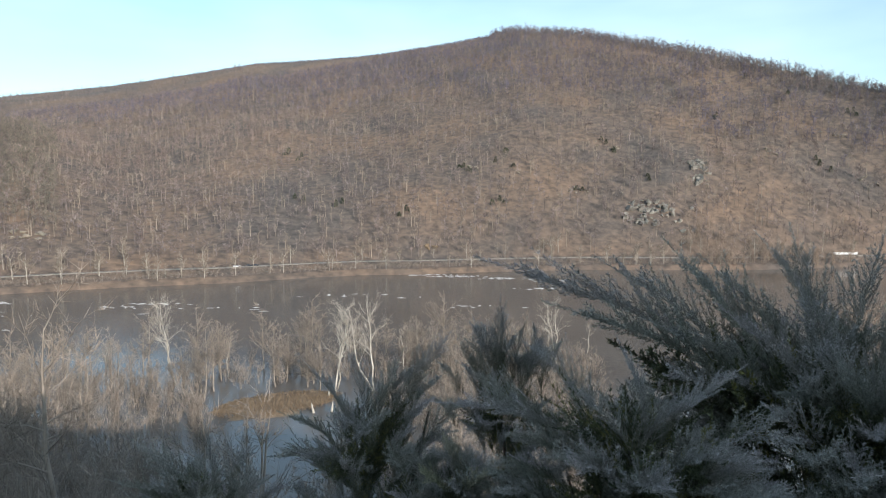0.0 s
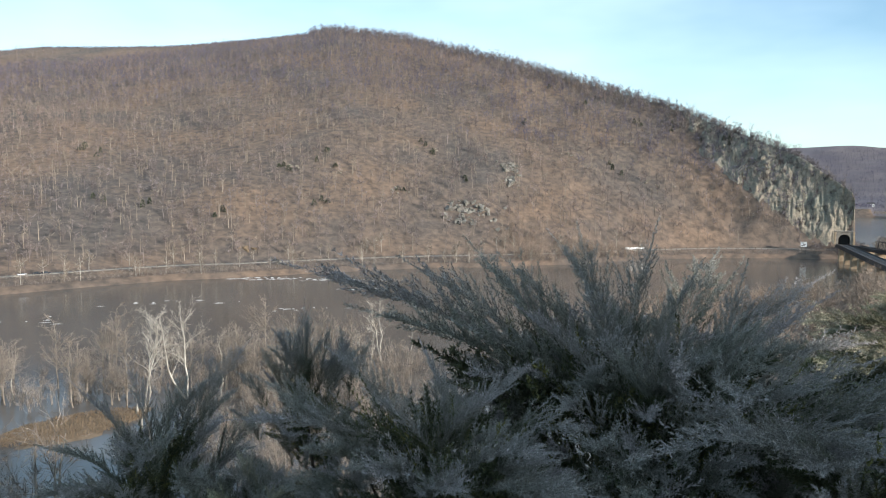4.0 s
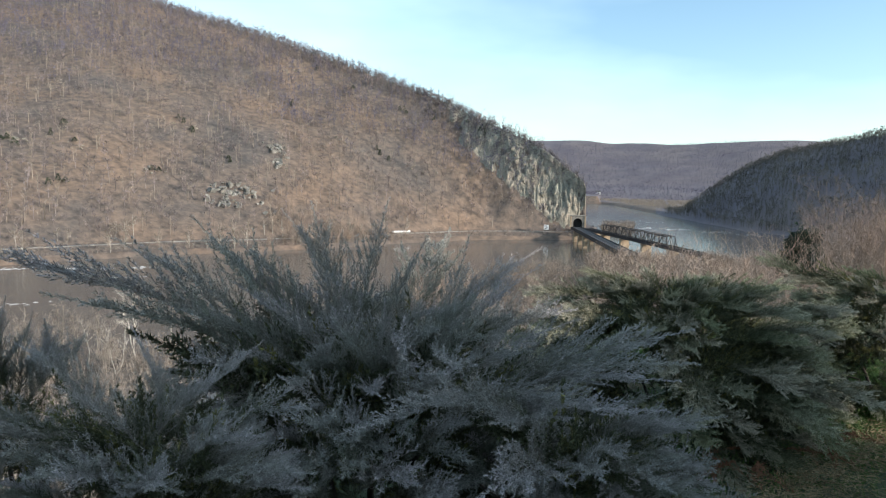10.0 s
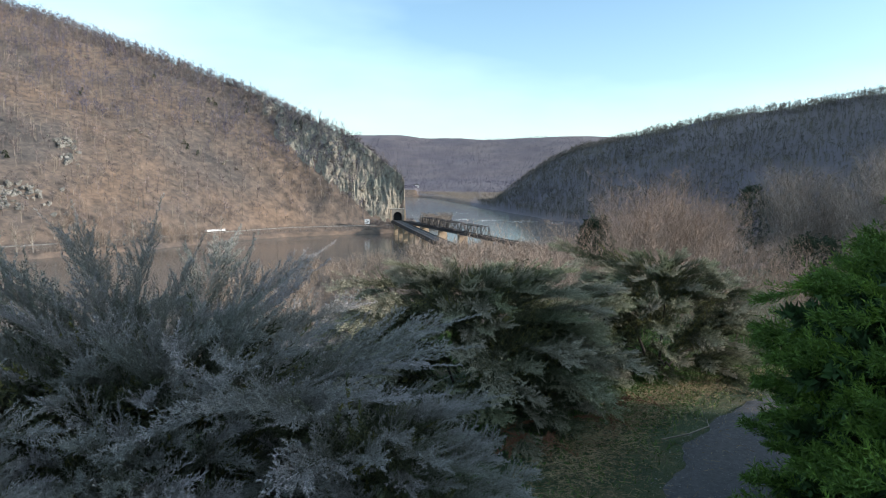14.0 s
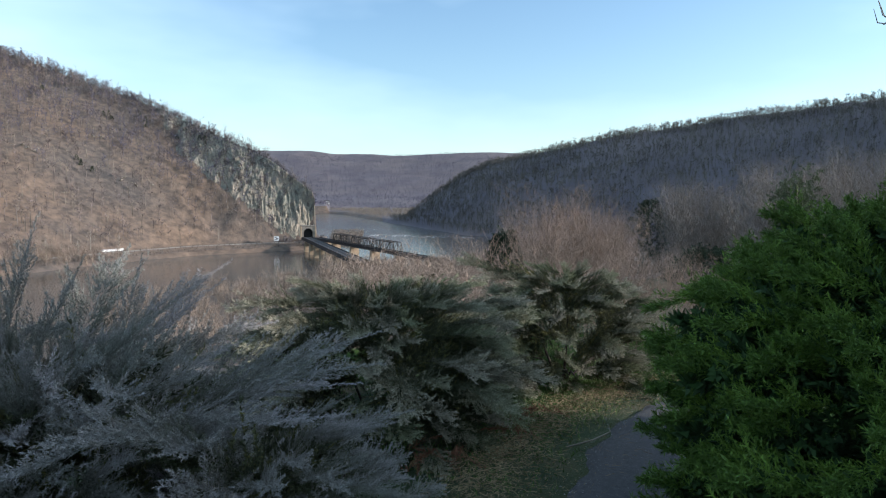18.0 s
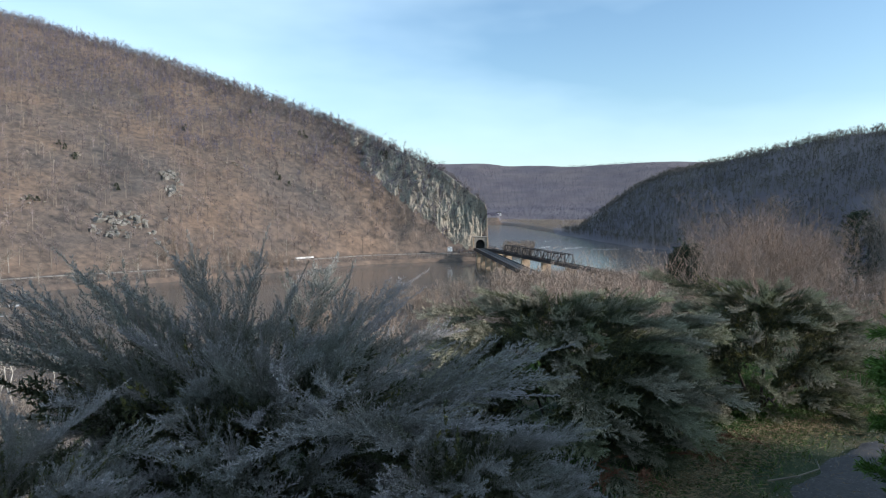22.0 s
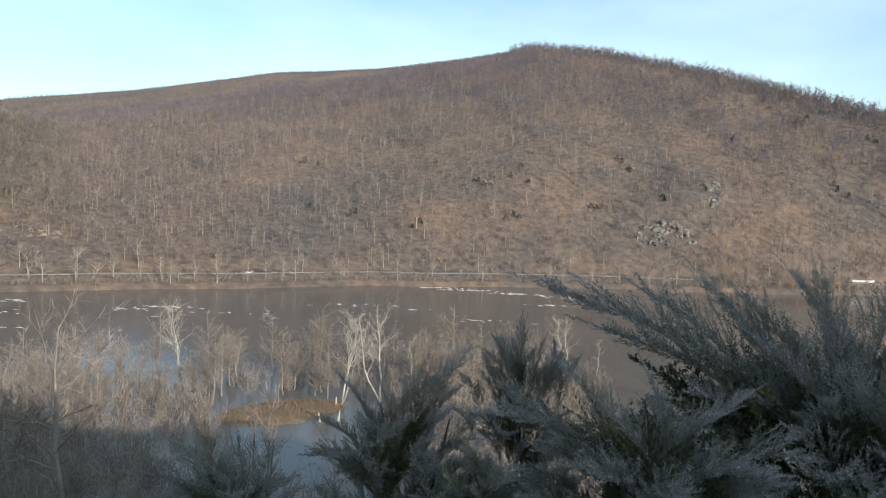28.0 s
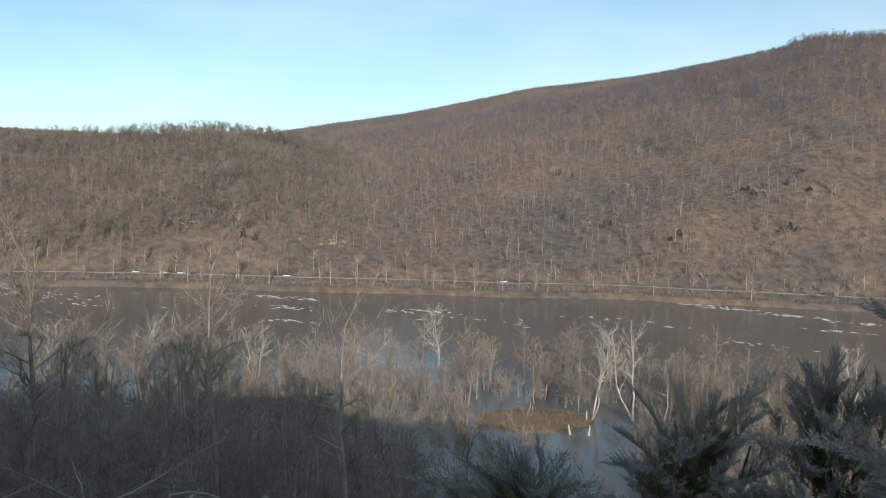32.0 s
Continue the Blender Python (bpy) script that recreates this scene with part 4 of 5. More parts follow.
ex = bmesh.ops.extrude_face_region(bm, geom=[fc])
bmesh.ops.translate(bm, vec=(0, 5, 0), verts=[g for g in ex["geom"] if isinstance(g, bmesh.types.BMVert)])
bmesh.ops.recalc_face_normals(bm, faces=bm.faces)
solid("stone_face", bm, M["grey_stone"], portal)
bm = box(-7.1, 7.1, -0.5, 5, 10.5, 11.4, 0.1)
solid("coping", bm, M["grey_stone"], portal, "pale coping course")
for x in (-7.2, 6.0):
    solid("pilaster", box(x, x + 1.2, -0.6, 2, 0, 10.5, 0.08), M["stone"], portal)
# flat black sheet closes the arch; the bore's darkness is its colour
bm = bmesh.new()
vs = [bm.verts.new((x, 4.6, z)) for x, z in [(-4.4, 0)] + [(x * 1.02, z) for x, z in arch[::-1]] + [(4.4, 0)]]
bm.faces.new(vs)
solid("tunnel_depth", bm, M["rubber"], portal, "flat black sheet for the unlit bore")


def beam(bm, p, q, w, h):
    """A square bar from p to q."""
    p, q = Vector(p), Vector(q)
    d = q - p
    rot = d.to_track_quat("X", "Z").to_matrix().to_4x4()
    bmesh.ops.create_cube(bm, size=1, matrix=Matrix.Translation((p + q) / 2) @ rot @ Matrix.Diagonal((d.length, w, h, 1)))


def bridge(name, label, a, c, width, depth):
    """An Empty at a, x along the deck to c."""
    a, c = Vector(a), Vector(c)
    ob = thing(name, label, "bridge", a)
    ob.rotation_euler[2] = math.atan2(c.y - a.y, c.x - a.x)
    n = (c - a).length
    solid("deck", box(0, n, -width / 2 + 0.4, width / 2 - 0.4, -0.5, 0.1), M["asphalt"], ob, "dark track bed")
    for y in (-width / 2, width / 2 - 0.4):
        solid("girder", box(0, n, y, y + 0.4, -depth, 0.7), M["steel"], ob)
    for y in (-0.75, 0.75):
        solid("rail", box(0, n, y - 0.06, y + 0.06, 0.1, 0.28), M["steel"], ob)
    return ob, n


girder_bridge, n1 = bridge("girder_bridge", "dark steel railway girder bridge on warm stone piers", (463, 446, 12), (300, 243, 12), 8.5, 2.4)


def pier(parent, x, half, top, mat="stone", thick=2.2):
    bm = box(x - thick, x + thick, -half, half, -13.5, top, 0.25)
    for v in bm.verts:
        if v.co.z < -6:
            v.co.x = x + (v.co.x - x) * 1.3
            v.co.y *= 1.08
    column = solid("pier", bm, M[mat], parent)
    solid("pier_cap", box(x - thick - 0.4, x + thick + 0.4, -half - 0.4, half + 0.4, top - 0.6, top + 0.1, 0.08), M[mat], column)


for x in (26, 56, 86, 116, 146, 176, 206, 236):
    pier(girder_bridge, x, 4.4, -2.4)
truss_bridge, n2 = bridge("truss_bridge", "dark steel railway truss bridge with three spans", (458, 427, 12), (335, 208, 12), 6.5, 1.6)
start = 53.0
for k in range(3):
    x0, x1, nb = start + k * 43, start + k * 43 + 42, 7
    for y in (-3.0, 3.0):
        bm = bmesh.new()
        beam(bm, (x0, y, 0.4), (x1, y, 0.4), 0.5, 0.6)
        beam(bm, (x0 + 3, y, 6.8), (x1 - 3, y, 6.8), 0.5, 0.6)
        for j in range(nb):
            u = x0 + 3 + (x1 - x0 - 6) * j / (nb - 1)
            beam(bm, (u, y, 0.4), (u, y, 6.8), 0.3, 0.3)
            if j < nb - 1:
                w = x0 + 3 + (x1 - x0 - 6) * (j + 1) / (nb - 1)
                beam(bm, (u, y, 6.8 if j % 2 else 0.4), (w, y, 0.4 if j % 2 else 6.8), 0.28, 0.28)
        beam(bm, (x0, y, 0.4), (x0 + 3, y, 6.8), 0.5, 0.5)
        beam(bm, (x1, y, 0.4), (x1 - 3, y, 6.8), 0.5, 0.5)
        solid("truss", bm, M["steel"], truss_bridge)
    for j in range(nb):
        u = x0 + 3 + (x1 - x0 - 6) * j / (nb - 1)
        bm = bmesh.new()
        beam(bm, (u, -3, 6.9), (u, 3, 6.9), 0.25, 0.25)
        solid("top_brace", bm, M["steel"], truss_bridge)
for x in (4, 28, 52.5, 95.5, 138.5, 182, 208, 230):
    pier(truss_bridge, x, 3.4, -1.6, "stone", 1.6)

# lineside board by the portal
board = thing("lineside_board", "square white board with dark marks beside the railway", "sign", (436.4, 457.4, 6.2))
board.rotation_euler[2] = radians(-43.6)
solid("panel", box(-2.3, 2.3, -0.1, 0.1, 3.0, 7.4, 0.03), M["white"], board)
for x in (-1.8, 1.6):
    solid("post", box(x, x + 0.2, 0.1, 0.3, -2.5, 7.0), M["steel"], board)
for z, x0, x1 in ((6.1, -1.7, 0.2), (5.0, -0.4, 1.7), (3.9, -1.7, 1.0)):
    solid("dark_mark", box(x0, x1, -0.13, -0.1, z, z + 0.6), M["steel"], board)

# white house far beyond the bend
hx = 2650 * math.sin(radians(47.8)), 2650 * math.cos(radians(47.8))
house = thing("distant_house", "small white gabled house far across the river bend", "house", spot(*hx))
house.rotation_euler[2] = radians(-30)
solid("wall", box(-9, 9, -6, 6, -2, 8), M["white"], house)
bm = bmesh.new()
vs = [bm.verts.new(c) for c in ((-10, -7, 8), (10, -7, 8), (10, 7, 8), (-10, 7, 8), (-10, 0, 13), (10, 0, 13))]
for f in ((0, 1, 5, 4), (2, 3, 4, 5), (1, 2, 5), (3, 0, 4), (3, 2, 1, 0)):
    bm.faces.new([vs[i] for i in f])
solid("roof", bm, M["asphalt"], house)
for x in (-5.5, 0, 5.5):
    pane = solid("window", box(x - 0.8, x + 0.8, -6.1, -5.9, 2, 4.6), M["glass"], house)
    solid("sill", box(x - 1.0, x + 1.0, -6.25, -5.95, 1.75, 2.0), M["grey_stone"], pane)

# ---- sand bar and rapids ----
u = np.linspace(0, 2 * math.pi, 49)[:-1]
rr = np.linspace(0, 1, 9)[1:]
pts, fcs = [(0, 0, 0.75)], []
for k in rr:
    for i, a in enumerate(u):
        wob = 1 + 0.16 * math.sin(3 * a + 1) + 0.10 * math.sin(7 * a) + 0.06 * math.sin(13 * a + 2)
        x, y = 17.0 * k * wob * math.cos(a), 9.5 * k * wob * math.sin(a)
        pts.append((x, y, 0.75 * (1 - k ** 2.5) - 0.45 * k ** 4 + 0.06 * math.sin(x * 2) * math.cos(y * 3)))
for i in range(48):
    fcs.append((0, 1 + i, 1 + (i + 1) % 48))
for k in range(7):
    for i in range(48):
        a, c = 1 + 48 * k + i, 1 + 48 * k + (i + 1) % 48
        fcs += [(a, a + 48, c + 48), (a, c + 48, c)]
bar = tagged(new("ground_bar", mesh_of("ground_bar", pts, np.array(fcs), M["sand"], True)), "low sand and dry grass bar rising from the floodwater", "sandbar", kind="structure")
bar.location, bar.rotation_euler = (-40, 157, 0), (0, 0, radians(31))
rs = np.random.default_rng(44)
n = 5200
a, k = rs.uniform(0, 6.283, n), np.sqrt(rs.uniform(0, 0.8, n))
lx, ly = 17 * k * np.cos(a), 9.5 * k * np.sin(a)
cr, sr = math.cos(radians(31)), math.sin(radians(31))
p = np.stack([-40 + lx * cr - ly * sr, 157 + lx * sr + ly * cr, 0.7 * (1 - k ** 2.5)], 1)
bar_v, bar_f = blades(np.concatenate([p, np.full((n, 1), 0.05), p + np.stack([rs.normal(size=n) * 0.2, rs.normal(size=n) * 0.2, rs.uniform(0.3, 0.9, n)], 1)], 1))
tagged(new("bar_grass", mesh_of("bar_grass", bar_v, bar_f, M["sand"])), "dry tan grass on the sand bar", "grass", kind="stuff")
stump = bare_tree("stump", "short pale broken stump at the edge of the sand bar", (-28.5, 163, 0), 3.2, 0.4, (W, W, T), 91, "stumps", limbs=2, subs=1, twigs=1, spread=0.2)
copy_thing(stump, pose(-26, 152, -0.2, 0, 14, 60))
copy_thing(stump, pose(-30, 151, -0.2, 0, -10, 10))


def foam_rows(rows, seed=5):
    r = np.random.default_rng(seed)
    blocks = []
    a = np.linspace(0, 2 * math.pi, 11)[:-1]
    for x, y, sx, sy, n in rows:
        for k in range(n * 2):
            px, py = x + r.normal() * sx * 1.2, y + r.normal() * sy * 0.8
            lx, ly, hh = r.uniform(0.4, 2.4), r.uniform(0.08, 0.22), r.uniform(0.1, 0.3)
            wob = r.uniform(0.6, 1.3, 10)
            v = [(px, py, hh)] + [(px + lx * w * math.cos(t), py + ly * w * math.sin(t), 0.0) for t, w in zip(a, wob)]
            f = [(0, 1 + i, 1 + (i + 1) % 10) for i in range(10)]
            blocks.append((np.array(v), np.array(f)))
    return joined(blocks)


fv, ff = foam_rows([(-348, 238, 12, 2, 10), (-284, 231, 8, 2, 8), (-233, 309, 6, 4, 10), (-202, 277, 8, 5, 12), (-176, 245, 4, 3, 8), (-210, 311, 4, 2, 5), (-146, 299, 6, 3, 7), (-136, 309, 8, 2, 7),
                    (-11, 424, 8, 2, 10), (9, 415, 8, 2.5, 12), (37, 404, 8, 2.5, 12), (52, 360, 6, 3, 6), (12, 301, 9, 4, 5), (70, 395, 9, 4, 7), (-40, 330, 20, 8, 5), (-95, 290, 20, 8, 5),
                    (692, 539, 9, 6, 10), (701, 508, 9, 8, 14), (709, 461, 8, 10, 16), (712, 421, 8, 10, 14), (-320, 250, 20, 10, 10), (800, 640, 30, 20, 10)])
tagged(new("river_foam", mesh_of("river_foam", fv, ff, M["foam"])), "white foam of small rapids on the river", "foam", kind="stuff")

# dark evergreens among the hillside woods
re = np.random.default_rng(66)
blk = []
for az, el in [(2.4, 2.4), (11.8, 0.6), (13.5, 4.4), (14.2, 3.8), (-46, -1.2), (-41, -0.8), (-39, -2.0), (-50, -2.2), (-8.5, -1.2), (4.5, -0.5), (22, 6.0), (27, 7.5), (31, 5.8), (34, 5.5), (36.5, 5.0), (38, 4.4), (24, 9.0)] + [(re.uniform(-55, 36), re.uniform(-2, 4)) for k in range(14)]:
    c = polar(az, sight(az, el))
    for j in range(re.integers(2, 5)):
        h, w = re.uniform(3, 6.5), re.uniform(1.4, 2.6)
        n = 160
        t, a = re.uniform(0.05, 1, n), re.uniform(0, 6.283, n)
        rad = w * (1 - t) ** 0.7 * re.uniform(0.5, 1.1, n)
        ox, oy = re.normal(size=2) * 5
        px, py = c.x + ox, c.y + oy
        base = np.stack([px + rad * np.cos(a), py + rad * np.sin(a), np.full(n, float(spot(px, py).z)) + t * h], 1)
        tip = base + np.stack([np.cos(a) * 0.8, np.sin(a) * 0.8, re.uniform(-0.2, 0.9, n)], 1)
        blk.append(blades(np.concatenate([base, np.full((n, 1), 0.28), tip], 1)))
tagged(new("hillside_evergreens", mesh_of("hillside_evergreens", *joined(blk), M["evergreen"])), "scattered dark evergreens among the hillside woods", "evergreens", kind="stuff")

# cable over the water in front of the shaded hill
cable = thing("cable", "thin pale cable slung across the river gap", "cable", (0, 0, 0))
ends = [spot(d * math.sin(radians(a)), d * math.cos(radians(a))) + Vector((0, 0, 9)) for a, d in ((55.9, 1110), (66, 860))]
line = [ends[0].lerp(ends[1], k / 20) - Vector((0, 0, 10 * (k / 20) * (1 - k / 20))) for k in range(21)]
part("wire", mesh_of("wire", *tubes([(*p, 0.07, *q, 0.07) for p, q in zip(line, line[1:])], 4), M["gravel"]), cable)

# ---- unseen wall added behind the viewer, which keeps the near yard in shade ----
ws, wc = math.sin(radians(SUN_AZ)), math.cos(radians(SUN_AZ))
lit, along = Vector((-wc, ws, 0)), Vector((ws, wc, 0))
bm = bmesh.new()
# top edge stepped and notched so sun reaches only some shrub tips
shade_edge = [(-24, 44), (5.8, 44), (5.8, 53.05), (5.0, 53.1), (4.4, 52.95), (4.0, 52.7), (3.5, 53.2), (2.2, 54.4), (-4, 57.4), (-24, 57.8)]
fr, bk = [bm.verts.new((u, 12, z)) for u, z in shade_edge], [bm.verts.new((u, 20, z)) for u, z in shade_edge]
bm.faces.new(fr)
bm.faces.new(bk[::-1])
for k in range(len(shade_edge)):
    n = (k + 1) % len(shade_edge)
    bm.faces.new((fr[k], bk[k], bk[n], fr[n]))
hw = solid("wall_house", bm, M["white"], None)
hw.matrix_world = Matrix(((lit.x, along.x, 0, 0), (lit.y, along.y, 0, 0), (0, 0, 1, 0), (0, 0, 0, 1)))
tagged(hw, "plain pale unseen wall added behind the yard to cast shade", "wall", kind="structure")

# ---- junipers ----


def unit(v):
    return v / (np.linalg.norm(v, axis=-1, keepdims=True) + 1e-9)


def spray_template(r, pairs=7, subs=2, wide=0.034):
    """A flat feathery spray one unit long along +x."""
    seg = [(0, 0, 0, 0.022, 1.0, 0, 0.02)]
    for k in range(pairs):
        for s in (-1, 1):
            t = 0.08 + 0.86 * (k + 0.5 * (s > 0) + r.uniform(-0.2, 0.2)) / pairs
            n = (0.30 * (1 - t) + 0.15) * r.uniform(0.75, 1.2)
            a = radians(r.uniform(38, 62))
            p = np.array([t, 0, 0.02 * t])
            q = p + n * np.array([math.cos(a), s * math.sin(a), r.uniform(-0.25, 0.35)])
            seg.append((*p, wide, *q))
            for j in range(subs):
                u = p + (q - p) * (0.25 + 0.7 * (j + 0.5) / subs)
                b2 = a + (1 if j % 2 else -1) * radians(r.uniform(28, 55))
                e = u + n * r.uniform(0.35, 0.55) * np.array([math.cos(b2), s * math.sin(b2), r.uniform(-0.3, 0.4)])
                seg.append((*u, wide, *e))
    return blades(seg)


SPRAYS = [spray_template(np.random.default_rng(200 + k)) for k in range(2)]


def bough(r, laterals=46, broad=0.30, roll=0.5, gap=0.017, shoot=0.052, fine=0.0024, bud=0.016, buds=6, arch=0.09, start=0.10, angle=(0.62, 0.95), whip=0.16):
    """A feathery bough one unit long along +x: an arching axis, side branches in two loose ranks, shoots along them and scaly buds on the shoots."""
    rows = []
    sway, tip_lift = r.uniform(-0.03, 0.03), r.uniform(0.0, 0.05)

    def axis(t):
        t = np.asarray(t, float)
        return np.stack([t, sway * np.sin(3 * t), arch * np.sin(math.pi * t) + tip_lift * np.clip(t - 0.8, 0, 1) * 2], -1)

    def put(p, q, w):
        p, q = np.atleast_2d(p), np.atleast_2d(q)
        rows.append(np.concatenate([p, np.broadcast_to(np.asarray(w, float).reshape(-1, 1), (len(p), 1)), q], 1))

    def dress(p, d, size):
        """Shoots at the places p of a branch that runs along d, each set with buds."""
        n = len(p)
        w = unit(np.cross(d, r.normal(size=(n, 3))))
        e = p + unit(d * r.uniform(0.8, 1.3, (n, 1)) + w * r.uniform(0.45, 0.85, (n, 1)) + [0, 0, 0.18]) * size[:, None]
        put(p, e, fine)
        for j in range(buds):
            m = p + (e - p) * ((j + r.uniform(0.2, 1.0, (n, 1))) / buds)
            way = unit(unit(e - p) + r.normal(size=(n, 3)) * 0.55)
            put(m, m + way * bud * r.uniform(0.7, 1.3, (n, 1)), fine * 1.05)

    for k in range(laterals):
        t = start + (0.97 - start) * ((k + r.uniform()) / laterals) ** 0.95
        d = unit(axis(t + 0.01) - axis(t - 0.01))
        n = (broad * 1.25 * (1 - t) ** 0.95 * min(1.0, 0.35 + 1.6 * (t - start)) + 0.03) * r.choice([0.55, 0.8, 1.0, 1.0, 1.25])
        phi = (math.pi / 2 if k % 2 else -math.pi / 2) + r.normal() * roll
        out = np.array([0, math.sin(phi), math.cos(phi) * 0.8 + 0.12])
        ld = unit(d + out * r.uniform(*angle))
        m = max(3, int(n / gap))
        s = np.linspace(0, 1, m + 1)[:, None]
        curve = axis(t) + n * (ld * s + (d * 0.22 + np.array([0, 0, 0.10])) * s ** 2 + r.normal(size=3) * 0.10 * s ** 2)
        put(curve[:-1], curve[1:], fine * 1.1)
        along = unit(np.gradient(curve, axis=0))
        reach = shoot * (1.05 - 0.6 * s[:, 0]) * r.uniform(0.6, 1.3, m + 1)
        dress(curve[1:], along[1:], reach[1:])
        dress(curve[1:], along[1:], reach[1:] * 0.9)
    t = np.linspace(0.80, 1 + whip, 26)
    d = unit(axis(t + 0.01) - axis(t - 0.01))
    dress(axis(t), d, shoot * np.linspace(0.9, 0.3, 26))
    dress(axis(t), d, shoot * np.linspace(0.9, 0.3, 26))
    t = np.linspace(0, 1 + whip - 0.04, 22)
    put(axis(t), axis(t + 0.06), 0.0065 * (1.25 - t))
    return blades(np.concatenate(rows))


def bough_meshes(seed, mat, count=5, **kw):
    return [mesh_of("branch", *bough(np.random.default_rng(seed + k), **kw), mat) for k in range(count)]


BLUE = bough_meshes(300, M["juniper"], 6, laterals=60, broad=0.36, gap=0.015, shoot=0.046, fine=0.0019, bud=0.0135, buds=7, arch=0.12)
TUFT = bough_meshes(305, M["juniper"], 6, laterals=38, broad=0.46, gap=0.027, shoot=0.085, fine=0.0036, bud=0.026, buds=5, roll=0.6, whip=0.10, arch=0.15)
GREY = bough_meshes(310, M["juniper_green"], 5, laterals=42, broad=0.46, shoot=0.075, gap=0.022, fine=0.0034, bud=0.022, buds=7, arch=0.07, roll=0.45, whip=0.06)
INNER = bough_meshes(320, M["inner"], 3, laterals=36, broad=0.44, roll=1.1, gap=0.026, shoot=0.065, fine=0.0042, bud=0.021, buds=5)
FLUFF = bough_meshes(330, M["green"], 5, laterals=24, broad=0.46, roll=0.8, gap=0.034, shoot=0.13, fine=0.0055, bud=0.042, buds=4, whip=0.05, arch=0.07, angle=(0.5, 0.9))
SHADE = bough_meshes(340, M["green_shade"], 2, laterals=14, broad=0.46, roll=1.2, gap=0.06, shoot=0.18, fine=0.022, bud=0.08, buds=2)


def set_branch(ob, name, me, tip, way, size, r, wide=1.0):
    """Hang one branch mesh so that it ends at tip and runs along way."""
    x = unit(np.asarray(way, float))
    y = unit(np.cross([0, 0, 1.0], x) + r.normal(size=3) * 0.3)
    y = unit(y - x * (x @ y))
    z = np.cross(x, y)
    o = part(name, me, ob)
    at = np.asarray(tip, float) - x * size
    w = size * wide * r.uniform(0.85, 1.2)
    m = Matrix.Identity(4)
    for k in range(3):
        m[k][0], m[k][1], m[k][2], m[k][3] = x[k] * size, y[k] * w, z[k] * w, at[k]
    o.matrix_basis = m
    return o


def juniper(name, label, x, y, leaders, crown, seed, kit, inner, group="junipers along the yard edge", reach=(0.45, 1.15), share=0.85, heart=0.62, stems=10, wide=1.0, deep=0.66, every=2, sag=0.0, level=48.35, root=0.66, tuft=None, short=(0.28, 0.55)):
    """leaders and crown: ends of the outer branches, from the base. All spread from a low heart; branches coloured
    darker, as shade, fill the inside.
    """
    r = np.random.default_rng(seed)
    ob = thing(name, label, "shrub", spot(x, y, 0.05), group)
    lift = level - ob.location.z
    ends = [np.array([p[0], p[1], p[2] + lift * min(1.0, p[2] / 0.9)]) for p in list(leaders) + list(crown)]
    for k, tip in enumerate(ends):
        core = np.array([tip[0] * 0.12, tip[1] * 0.12, min(heart + lift, root * tip[2])])
        chord = tip - core
        n = np.linalg.norm(chord)
        way = unit(unit(chord) + r.normal(size=3) * (0.06 if k < len(leaders) else 0.16) + [0, 0, -sag])
        size = float(np.clip(n * share * r.uniform(0.85, 1.12), *reach))
        mesh = kit[k % len(kit)]
        if tuft and k >= len(leaders):
            mesh, size = tuft[k % len(tuft)], float(np.clip(n * 0.5 * r.uniform(0.8, 1.2), *short))
        set_branch(ob, "branch", mesh, tip - way * size * 0.03, way, size, r, wide * (0.78 if k < len(leaders) else 1.0))
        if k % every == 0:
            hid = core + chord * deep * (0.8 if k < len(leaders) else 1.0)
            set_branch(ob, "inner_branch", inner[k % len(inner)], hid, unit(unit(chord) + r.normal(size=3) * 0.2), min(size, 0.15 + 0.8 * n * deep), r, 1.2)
    for k in range(stems):
        tip = ends[(k * 7) % len(ends)] * r.uniform(0.55, 0.8)
        mid = tip * [0.35, 0.35, 0.55] + r.normal(size=3) * 0.05
        w = r.uniform(0.010, 0.020)
        part("stem", mesh_of("stem", *tubes([(*(tip * 0.06 * [1, 1, 0]), w, *mid, w * 0.8), (*mid, w * 0.8, *tip, w * 0.3)], 5), M["dark_bark"]), ob)
    return ob


def dome(r, n, rx, ry, h, low=0.1, lean=(0, 0)):
    """Tips over a rounded crown, in uneven layers."""
    out = []
    for k in range(n):
        a, z = 2.39996 * k + r.uniform(-0.4, 0.4), low + (1 - low) * ((k + 0.5) / n) ** 0.9
        q = math.sqrt(max(0.0, 1 - (z * 0.96) ** 2.6)) * r.uniform(0.74, 1.08)
        out.append((rx * q * math.cos(a) + lean[0] * z, ry * q * math.sin(a) + lean[1] * z, h * z * r.uniform(0.86, 1.06)))
    return out


r1 = np.random.default_rng(401)
over_slope = [(-0.46, 0.56, 1.39), (-0.75, 0.53, 1.34), (-1.22, 0.38, 1.35), (-0.35, 0.42, 1.34), (-0.39, 0.54, 1.30), (-0.69, 0.07, 1.17), (-0.99, 0.24, 1.20)]
topmost = [(0.11, 0.09, 1.48), (-0.08, 0.33, 1.46), (-0.14, 0.42, 1.44), (0.13, -0.16, 1.35), (0.73, 0.53, 1.33), (0.86, 0.03, 1.29), (0.45, -0.02, 1.30), (0.57, -0.26, 1.24), (1.29, 0.21, 0.96)]
yard_side = [(-0.19, -0.46, 1.20), (-0.13, -0.72, 1.06), (-0.31, -0.40, 1.15), (0.88, -0.78, 0.97), (1.00, -0.65, 1.03), (0.37, -0.90, 0.92), (0.43, -0.98, 0.92), (0.44, -0.59, 1.11), (-0.25, -0.06, 1.31), (-0.50, -0.08, 1.24), (0.32, -0.32, 1.20), (0.6, -0.9, 0.98)]
